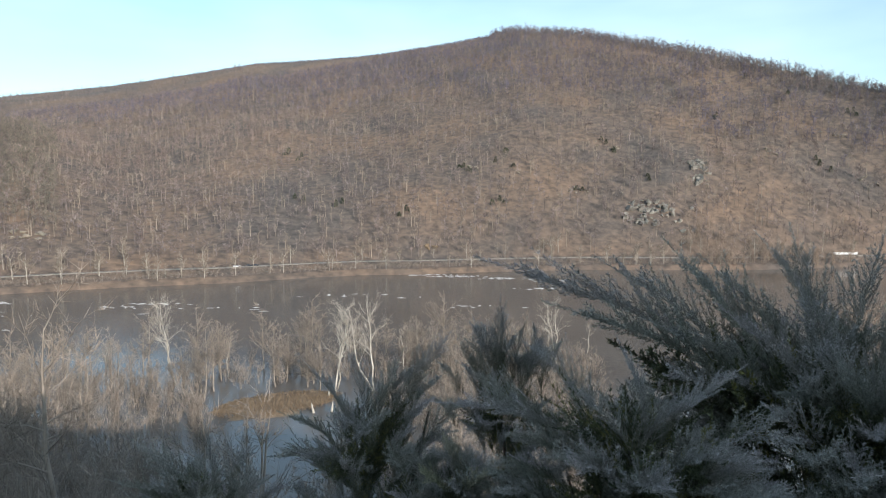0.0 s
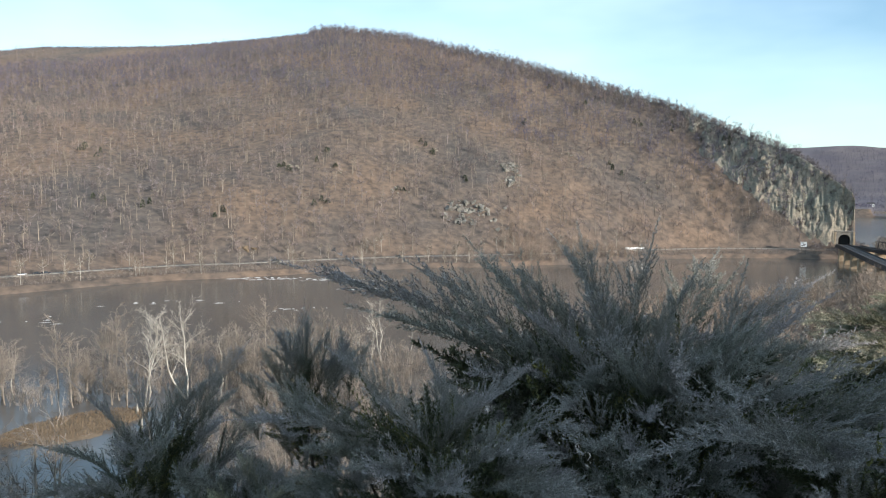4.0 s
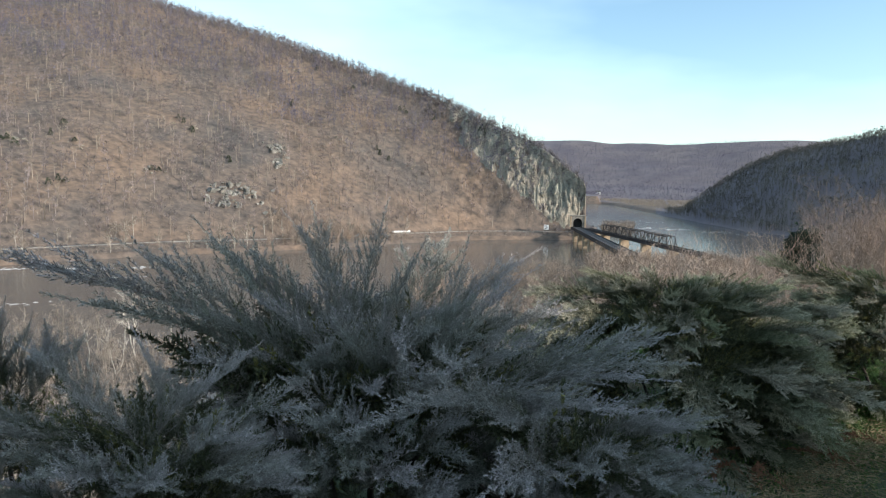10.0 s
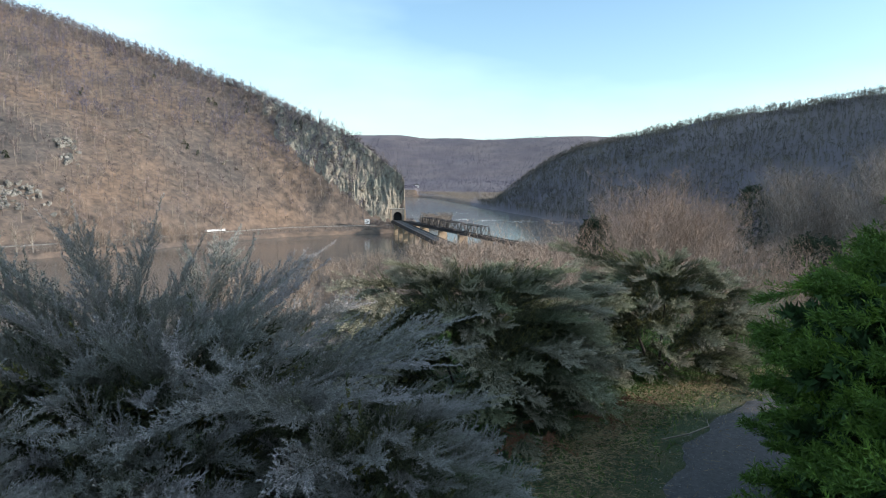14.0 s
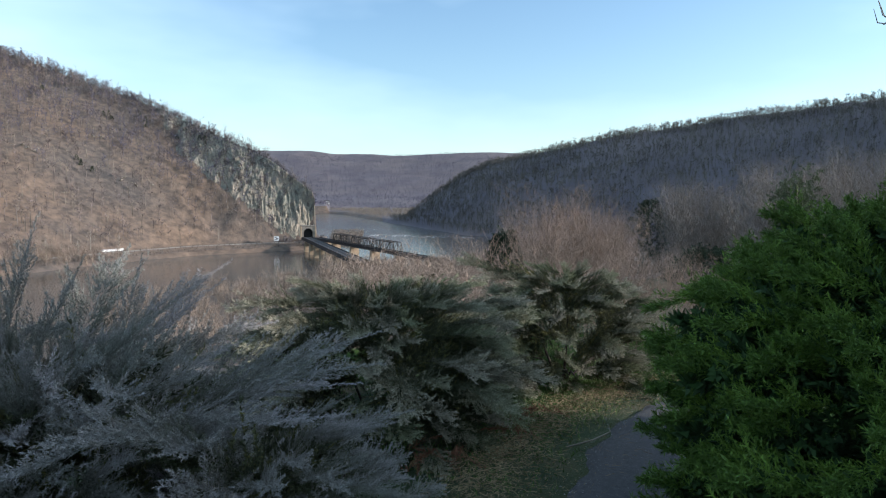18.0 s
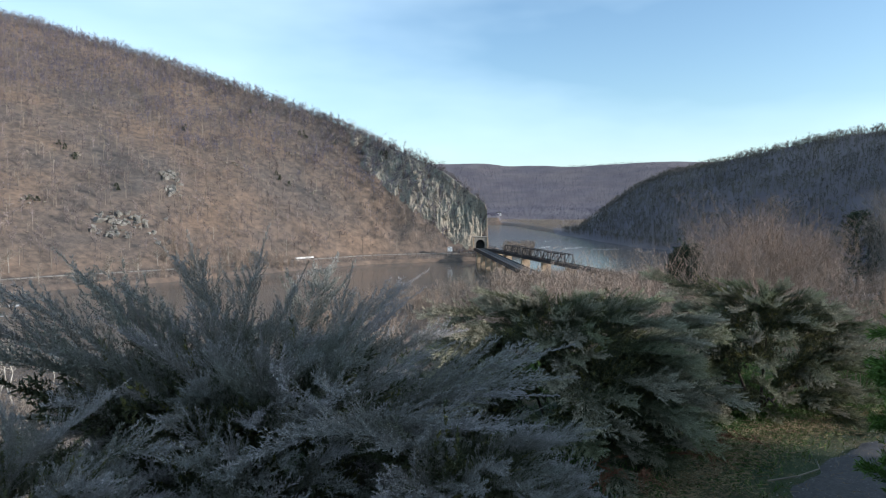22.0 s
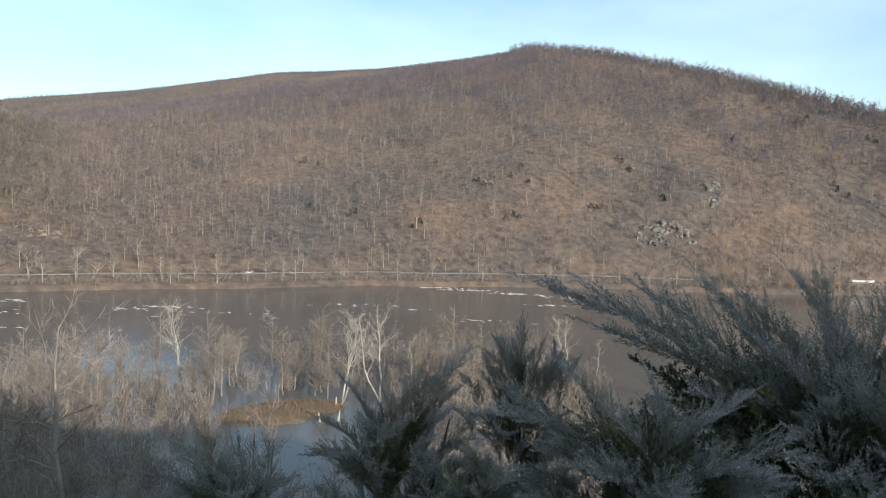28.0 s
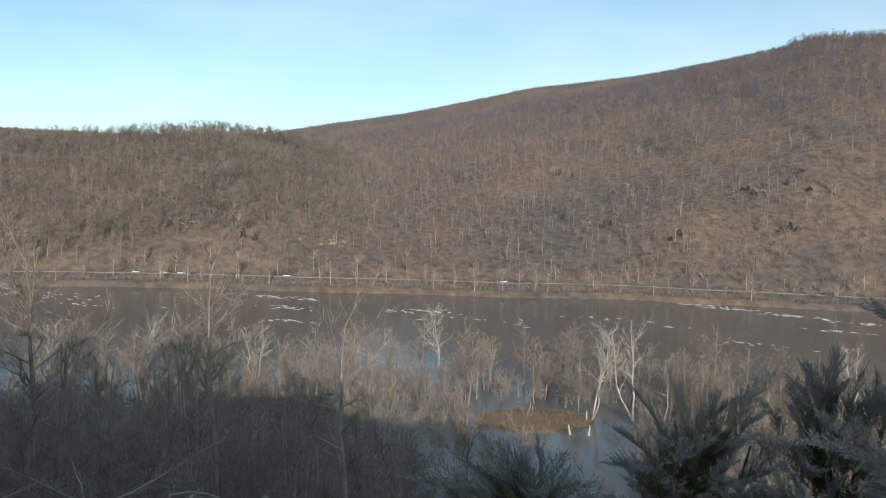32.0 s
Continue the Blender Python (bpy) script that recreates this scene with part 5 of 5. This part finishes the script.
juniper("juniper", "large spreading blue-grey juniper with feathery arching branches", 1.5, 2.35, over_slope + topmost + yard_side, dome(r1, 170, 1.0, 0.9, 1.16, 0.22), 1, BLUE, INNER, sag=0.02, every=2, deep=0.66, tuft=TUFT)
grey_tips = [(-0.72, 0.25, 1.03), (-1.28, 0.19, 0.90), (-1.34, -0.18, 0.84), (-0.24, -0.35, 0.86), (0.28, -0.56, 0.89), (-0.58, -0.74, 0.82), (0.12, -1.16, 0.76), (-0.01, -1.50, 0.50), (-0.43, 0.08, 0.98), (-1.11, -0.79, 0.64), (-0.38, -1.18, 0.54), (-1.45, -0.11, 0.75), (-0.47, -1.45, 0.43), (0.9, -0.9, 0.8), (1.2, -0.3, 0.85), (1.45, -0.7, 0.6)]
juniper("juniper", "spreading grey-green juniper with sunlit tips beside the grass", 4.5, 3.12, grey_tips, dome(r1, 170, 1.35, 1.3, 0.97, 0.05), 2, GREY, INNER, heart=0.8, root=0.8, reach=(0.35, 0.75), share=0.56, deep=0.70, sag=0.08)
sunny_tips = [(-0.47, 1.09, 1.10), (-0.21, 0.38, 1.08), (0.24, -0.16, 1.10), (-0.83, 0.66, 0.95), (0.37, -0.63, 0.86), (0.12, -1.00, 0.65), (-0.36, -0.97, 0.40), (-0.50, -0.26, 0.92), (-0.97, 0.26, 0.82)]
juniper("juniper", "grey-green juniper in sunlight at the end of the grass", 7.15, 2.62, sunny_tips, dome(r1, 150, 1.3, 1.2, 1.03, 0.05), 3, GREY, INNER, heart=0.8, root=0.8, reach=(0.35, 0.7), share=0.54, deep=0.70, sag=0.07, level=48.2)
slope_tips = [(0.15, -0.53, 0.99), (0.18, -0.13, 1.05), (0.33, 0.04, 1.07), (-0.20, -0.06, 1.04), (-0.53, 0.17, 1.05), (0.22, -0.59, 0.92), (0.03, 0.29, 1.10), (-0.28, 0.38, 1.08), (-0.07, -0.53, 0.94), (-0.58, -0.05, 1.00), (0.14, -0.54, 1.01), (-0.08, -0.21, 0.83)]
juniper("juniper", "low blue-grey juniper with drooping sprays", 0.62, 2.1, slope_tips, dome(r1, 110, 0.78, 0.70, 0.99, 0.15), 4, BLUE, INNER, stems=6, reach=(0.4, 0.8), heart=0.75, root=0.74, tuft=TUFT)
grass_tips = [(-0.77, -0.17, 1.02), (-0.92, -0.13, 0.96), (-0.25, -0.44, 0.83), (-0.77, -0.48, 0.87), (0.11, -0.39, 0.84), (-0.61, -0.30, 0.95), (0.36, -0.31, 0.76), (0.27, -0.28, 0.77), (0.19, -0.21, 0.87), (0.07, -0.59, 0.67), (-0.22, -0.59, 0.78), (-0.4, -0.5, 0.82), (0.6, -0.2, 0.72), (-0.81, -0.25, 1.03)]
juniper("juniper", "low blue-grey juniper spreading over the grass", 2.05, 1.75, grass_tips, dome(r1, 100, 0.9, 0.66, 0.74, 0.12), 5, BLUE, INNER, stems=7, reach=(0.4, 0.85), sag=0.02, heart=0.6, root=0.74, tuft=TUFT)
juniper("juniper", "upright blue-grey juniper with a pointed top", 0.3, 3.2, [(-0.03, -0.10, 1.15), (0.08, -0.12, 1.05), (-0.15, -0.11, 1.06), (-0.21, -0.13, 0.97), (0.14, -0.23, 1.01), (0.0, 0.0, 1.1)], dome(r1, 70, 0.44, 0.42, 1.02, 0.2), 6, BLUE, INNER, stems=6, reach=(0.35, 0.6), share=0.6, every=3, deep=0.5, tuft=TUFT, short=(0.22, 0.42))
juniper("juniper", "blue-grey juniper leaning over the slope", -0.3, 2.6, [(0.32, 0.19, 1.06), (0.23, 0.07, 1.01), (0.12, 0.06, 0.99), (-0.08, 0.04, 1.03), (-0.23, 0.0, 0.97), (-0.26, -0.26, 0.87), (-0.15, -0.56, 0.84), (-0.22, -0.57, 0.85)], dome(r1, 80, 0.44, 0.5, 0.94, 0.2, (0.1, 0)), 7, BLUE, INNER, stems=6, reach=(0.35, 0.65), share=0.6, every=3, deep=0.5, root=0.7, tuft=TUFT, short=(0.22, 0.42))
juniper("juniper", "small pale grey-green juniper tucked between larger ones", 0.05, 2.35, [(-0.05, 0.0, 0.80), (-0.12, -0.22, 0.76), (0.08, -0.24, 0.76)], dome(r1, 60, 0.36, 0.36, 0.78, 0.2), 10, GREY, INNER, stems=5, reach=(0.28, 0.45), share=0.6, every=3, deep=0.5, root=0.7, tuft=TUFT, short=(0.2, 0.38))
juniper("juniper", "low juniper at the top of the slope", -0.85, 2.3, [(-0.12, -0.15, 0.82), (-0.21, -0.2, 0.75), (0.01, 0.0, 0.82), (-0.22, -0.44, 0.74), (-0.2, -0.08, 0.82), (0.05, -0.23, 0.76), (-0.4, -0.3, 0.7)], dome(r1, 70, 0.5, 0.55, 0.74, 0.2), 8, BLUE, INNER, stems=5, reach=(0.3, 0.55), share=0.6, every=3, deep=0.5, root=0.74, tuft=TUFT, short=(0.22, 0.4))
green = []
for k in range(540):
    a, z = 2.39996 * k + r1.uniform(-0.3, 0.3), 0.04 + 0.94 * ((k + 0.5) / 540) ** 0.95
    q = max(0.02, 1 - z ** 3.0) ** 0.5 * r1.uniform(0.88, 1.06)
    q *= 1 + 0.07 * math.sin(3 * a + 5 * z) + 0.06 * math.sin(7 * a - 9 * z)
    green.append((1.5 * q * math.cos(a), 1.5 * q * math.sin(a), 1.74 * z * r1.uniform(0.95, 1.05)))
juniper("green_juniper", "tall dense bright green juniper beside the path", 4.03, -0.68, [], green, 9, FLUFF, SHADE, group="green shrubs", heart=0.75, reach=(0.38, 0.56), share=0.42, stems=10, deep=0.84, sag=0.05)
# dead red-brown twigs under the sunlit shrub
M["dead_twig"] = grainy("dead_juniper_needles", [(0.3, (0.12, 0.05, 0.025)), (0.7, (0.27, 0.13, 0.07))], 4.0, 0.9, 0, 0, island=0.3)
DEAD = bough_meshes(350, M["dead_twig"], 2, laterals=16, broad=0.25, gap=0.05, shoot=0.08, fine=0.006, bud=0.03, buds=2)
rd = np.random.default_rng(71)
dead = thing("dead_branches", "dead red-brown juniper twigs lying under the shrubs", "twigs", spot(4.2, 2.2, 0.0))
for k in range(16):
    set_branch(dead, "twig", DEAD[k % 2], (rd.uniform(-0.8, 0.9), rd.uniform(-0.25, 0.35), rd.uniform(0.06, 0.2)), (*rd.normal(size=2), 0.15), rd.uniform(0.25, 0.4), rd)

M["grey_wood"] = grainy("weathered_wood", [(0.3, (0.16, 0.14, 0.12)), (0.7, (0.38, 0.34, 0.29))], 6.0, 0.9, 0, 0)
# ---- cedars and vine-clad trunks past the yard ----


def cedar(label, az, d, h, wide, seed):
    r = np.random.default_rng(seed)
    ob = thing("cedar", label, "tree", polar(az, d, 0.1), "cedars")
    part("trunk", mesh_of("trunk", *tubes([(0, 0, 0, 0.12, 0, 0, h * 0.95, 0.02)], 6), M["bark"]), ob)
    n = 700
    t = r.uniform(0.08, 1, n) ** 0.9
    a = r.uniform(0, 6.283, n)
    rad = wide * (1 - t) ** 0.6 * r.uniform(0.35, 1.1, n) * (1 + 0.25 * np.sin(a * 3 + seed))
    pos = np.stack([rad * np.cos(a), rad * np.sin(a), t * h + r.normal(size=n) * 0.1], 1)
    x = unit(np.stack([np.cos(a), np.sin(a), r.uniform(0.2, 1.2, n)], 1))
    y = unit(np.cross(r.normal(size=(n, 3)) * 0.4 + [0, 0, 1.0], x))
    rot = np.stack([x, y, np.cross(x, y)], -1)
    part("foliage", mesh_of("foliage", *strewn(*SPRAYS[0], rot, pos, r.uniform(0.3, 0.6, n)), M["cedar"]), ob)
    return ob


M["vine"] = grainy("vine_green", [(0.3, (0.04, 0.06, 0.02)), (0.7, (0.12, 0.14, 0.06))], 2.0, 0.8, 0, 0, island=0.3)
M["cedar"] = grainy("cedar_green", [(0.3, (0.012, 0.025, 0.010)), (0.7, (0.035, 0.06, 0.022))], 1.5, 0.8, 0, 0, island=0.3)
cedar("small dark green cedar among the thicket", 63.6, 26, 1.7, 0.55, 1)
cedar("dark green cedar among leafless thicket", 75.2, 42, 6.6, 2.3, 2)
cedar("low dark evergreen at the edge of the thicket", 79.8, 24, 1.2, 1.1, 3)

# ---- path, grass and litter in the yard ----
def ribbon(pts, half, lift, n=40):
    c = np.array(pts, float)
    t = np.linspace(0, len(c) - 1, n)
    x, y = np.interp(t, range(len(c)), c[:, 0]), np.interp(t, range(len(c)), c[:, 1])
    dx, dy = np.gradient(x), np.gradient(y)
    k = np.hypot(dx, dy)
    nx, ny = -dy / k, dx / k
    rows = []
    for j, s in enumerate(np.linspace(-1, 1, 7)):
        wob = 0.06 * np.sin(np.arange(n) * 1.7 + j) * (abs(s) == 1)
        px, py = x + nx * (s * half + wob), y + ny * (s * half + wob)
        rows.append(np.stack([px, py, land(px, py) + lift - 0.05 * (abs(s) == 1)], 1))
    v = np.stack(rows, 1).reshape(-1, 3)
    f = [(7 * i + j, 7 * i + j + 1, 7 * i + j + 8, 7 * i + j + 7) for i in range(n - 1) for j in range(6)]
    return v, np.array(f)


pv, pf = ribbon([(1.2, -1.6), (2.6, 0.2), (3.9, 0.95), (5.0, 1.2), (6.2, 1.25), (7.6, 0.9), (9.5, 0.0), (12, -1.6)], 0.35, 0.03)
tagged(new("path", mesh_of("path", pv, pf[:, ::-1], M["asphalt"], True)), "narrow worn grey asphalt path", "path", kind="structure")
rg = np.random.default_rng(88)
n = 210000
a, d = np.radians(rg.uniform(45, 98, n)), np.sqrt(rg.uniform(2.4 ** 2, 11 ** 2, n))
x, y = d * np.sin(a), d * np.cos(a)
from_path = np.min(np.hypot(x[:, None] - pv[None, 3::7, 0], y[:, None] - pv[None, 3::7, 1]), 1)
ok = (from_path > 0.36) & (rg.uniform(size=n) < np.clip((from_path - 0.3) * 1.5, 0.10, 1) * np.clip(0.5 + 2.2 * fbm(x, y, 0.8, 41), 0.08, 1))
x, y = x[ok], y[ok]
z = land(x, y)
k = len(x)
hgt = rg.uniform(0.025, 0.07, k)
tip = np.stack([rg.normal(size=k) * 0.03, rg.normal(size=k) * 0.03, hgt], 1)
p = np.stack([x, y, z - 0.005], 1)
M["blade"] = grainy("grass_blades", [(0.35, (0.055, 0.115, 0.02)), (0.56, (0.10, 0.165, 0.035)), (0.76, (0.25, 0.21, 0.105))], 0.9, 0.8, 0, 0, island=0.3)
gvv, gff = blades(np.concatenate([p, np.full((k, 1), 0.005), p + tip], 1))
tagged(new("grass_blades", mesh_of("grass_blades", gvv, gff, M["blade"])), "short green and straw-coloured winter grass", "grass", kind="stuff")
k = 24000
a, d = np.radians(rg.uniform(45, 100, k)), np.sqrt(rg.uniform(2.4 ** 2, 12 ** 2, k))
lx, ly = d * np.sin(a), d * np.cos(a)
j = rg.integers(8, 30, k // 2)
lx[: k // 2], ly[: k // 2] = pv[3::7, 0][j] + rg.normal(size=k // 2) * 0.25 - 0.15, pv[3::7, 1][j] + 0.82 + rg.normal(size=k // 2) * 0.17
p = np.stack([lx, ly, land(lx, ly) + 0.045], 1)
e = p + np.stack([rg.normal(size=k) * 0.032, rg.normal(size=k) * 0.032, rg.uniform(-0.01, 0.02, k)], 1)
M["straw"] = grainy("dry_straw", [(0.3, (0.20, 0.13, 0.07)), (0.7, (0.42, 0.32, 0.18))], 3.0, 0.9, 0, 0, island=0.3)
tagged(new("dead_grass", mesh_of("dead_grass", *blades(np.concatenate([p, np.full((k, 1), 0.0016), e], 1)), M["straw"])), "dry straw and dead needles on the grass", "litter", kind="stuff")
st = thing("stick", "thin pale fallen stick lying at the edge of the path", "stick", (0, 0, 0))
z0 = float(spot(5.05, 1.46).z) + 0.05
part("wood", mesh_of("wood", *tubes([(4.75, 1.62, z0, 0.006, 4.92, 1.50, z0 + 0.02, 0.0055), (4.92, 1.50, z0 + 0.02, 0.0055, 5.22, 1.46, z0, 0.004), (5.22, 1.46, z0, 0.004, 5.36, 1.52, z0, 0.002)], 6), M["bark"]), st)

# vine-clad trunk in the thicket, and a small tree whose limb hangs over the path
vine = thing("vine_clad_tree", "leafless trunk thickly clad in green vine", "tree", polar(86, 24, 0.2))
rv = np.random.default_rng(17)
tr = [(0, 0, 0, 0.16, 0.1, 0, 1.6, 0.13), (0.1, 0, 1.6, 0.13, -0.15, 0.1, 3.2, 0.10), (0.1, 0, 1.6, 0.09, 0.7, 0.2, 3.0, 0.05), (-0.15, 0.1, 3.2, 0.10, 0.1, 0.1, 4.6, 0.04), (-0.15, 0.1, 3.2, 0.06, -0.9, 0, 4.4, 0.02), (0.7, 0.2, 3.0, 0.05, 1.2, 0.1, 4.2, 0.02)]
tr = [tuple(q * 0.78 if j % 4 < 3 else q for j, q in enumerate(row)) for row in tr]
part("trunk", mesh_of("trunk", *tubes(tr, 6), M["bark"]), vine)
pick = rv.integers(len(tr), size=900)
k = rv.uniform(0, 1, (900, 1))
sa = np.array(tr)[pick]
pos = sa[:, 0:3] + (sa[:, 4:7] - sa[:, 0:3]) * k + rv.normal(size=(900, 3)) * 0.3
x = unit(rv.normal(size=(900, 3)) + [0, 0, -0.2])
y = unit(np.cross(rv.normal(size=(900, 3)), x))
part("vine", mesh_of("vine", *strewn(*SPRAYS[1], np.stack([x, y, np.cross(x, y)], -1), pos, rv.uniform(0.2, 0.34, 900)), M["vine"]), vine, "dull green vine leaves")
over = thing("overhanging_tree", "slim bare tree with a limb over the path", "tree", polar(112, 5.2, 0.1))
ob0 = over.location
tipp = Vector((4.47, -0.13, 50.86)) - ob0
top = Vector((0.1, 0.1, 3.6))
part("trunk", mesh_of("trunk", *tubes([(0, 0, 0, 0.06, *(top * 0.5), 0.05), (*(top * 0.5), 0.05, *top, 0.03)], 6), M["bark"]), over)
mid = top.lerp(tipp, 0.5) + Vector((0, 0, 0.12))
tw = [(*top, 0.02, *mid, 0.010), (*mid, 0.010, *tipp, 0.0035)]
for j in range(9):
    s0 = mid.lerp(tipp, rv.uniform(0.55, 1.0))
    out = Vector((rv.normal() * 0.03, rv.normal() * 0.03 + 0.03, -0.01))
    e0 = s0 + out + Vector((0, 0, 0.02))
    e1 = e0 + out * 0.6 + Vector((0, 0, rv.uniform(0.05, 0.11)))
    tw += [(*s0, 0.003, *e0, 0.0024), (*e0, 0.0024, *e1, 0.0012)]
part("limb", mesh_of("limb", *tubes(tw, 4), M["bark"]), over)

# loose chips on the path
rp = np.random.default_rng(19)
n = 5200
i = rp.integers(0, len(pv) // 7, n)
s = rp.uniform(-1, 1, n)
px = pv[3::7, 0][i] + (pv[6::7, 0][i] - pv[3::7, 0][i]) * s + rp.normal(size=n) * 0.05
py = pv[3::7, 1][i] + (pv[6::7, 1][i] - pv[3::7, 1][i]) * s + rp.normal(size=n) * 0.05
chip_v = np.array([(1, 0, 0), (-0.5, 0.8, 0), (-0.6, -0.7, 0), (0.1, 0, 0.7)], float)
chip_f = np.array([(0, 1, 3), (1, 2, 3), (2, 0, 3)])
cv, cf = strewn(chip_v, chip_f, yaw_rot(rp.uniform(0, 6.28, n)), np.stack([px, py, land(px, py) + 0.028], 1), rp.uniform(0.003, 0.007, (n, 1)))
M["chips"] = grainy("stone_chips", [(0.3, (0.08, 0.08, 0.085)), (0.7, (0.30, 0.29, 0.28))], 40, 0.9, 0, 0, island=0.5)
tagged(new("path_chips", mesh_of("path_chips", cv, cf, M["chips"])), "loose grey stone chips on the path", "gravel", kind="stuff")

# brush pile of pale fallen branches at the top of the slope
rf = np.random.default_rng(53)
for k in range(12):
    az, d = rf.uniform(-60, -38), rf.uniform(7.5, 11)
    base = polar(az, d, 0.1)
    fall = thing("fallen_branch", "pale weathered fallen branch tangled on the slope", "branch", base, "fallen branches")
    a, up, n = rf.uniform(0, 6.283), rf.uniform(0.15, 0.5), rf.uniform(1.2, 2.2)
    pts = [np.array([0, 0, 0.45 + 0.25 * rf.uniform()])]
    way = np.array([math.cos(a), math.sin(a), up])
    seg, twig = [], []
    for j in range(7):
        way = unit(way + rf.normal(size=3) * 0.16 + [0, 0, -0.05])
        q = pts[-1] + way * n / 7
        seg.append((*pts[-1], 0.016 * (1 - j / 8), *q, 0.016 * (1 - (j + 1) / 8)))
        pts.append(q)
        for i in range(3):
            e = q + unit(way + rf.normal(size=3) * 0.7) * rf.uniform(0.15, 0.5)
            twig.append((*q, 0.004, *e, 0.0015))
    prop = pts[0] * [1, 1, 0]
    seg.append((*prop, 0.018, *pts[0], 0.016))
    part("limb", mesh_of("limb", *tubes(seg, 6), M["grey_wood"]), fall)
    tagged(part("twigs", mesh_of("twigs", *tubes(twig, 3), M["grey_wood"]), fall), kind="stuff")
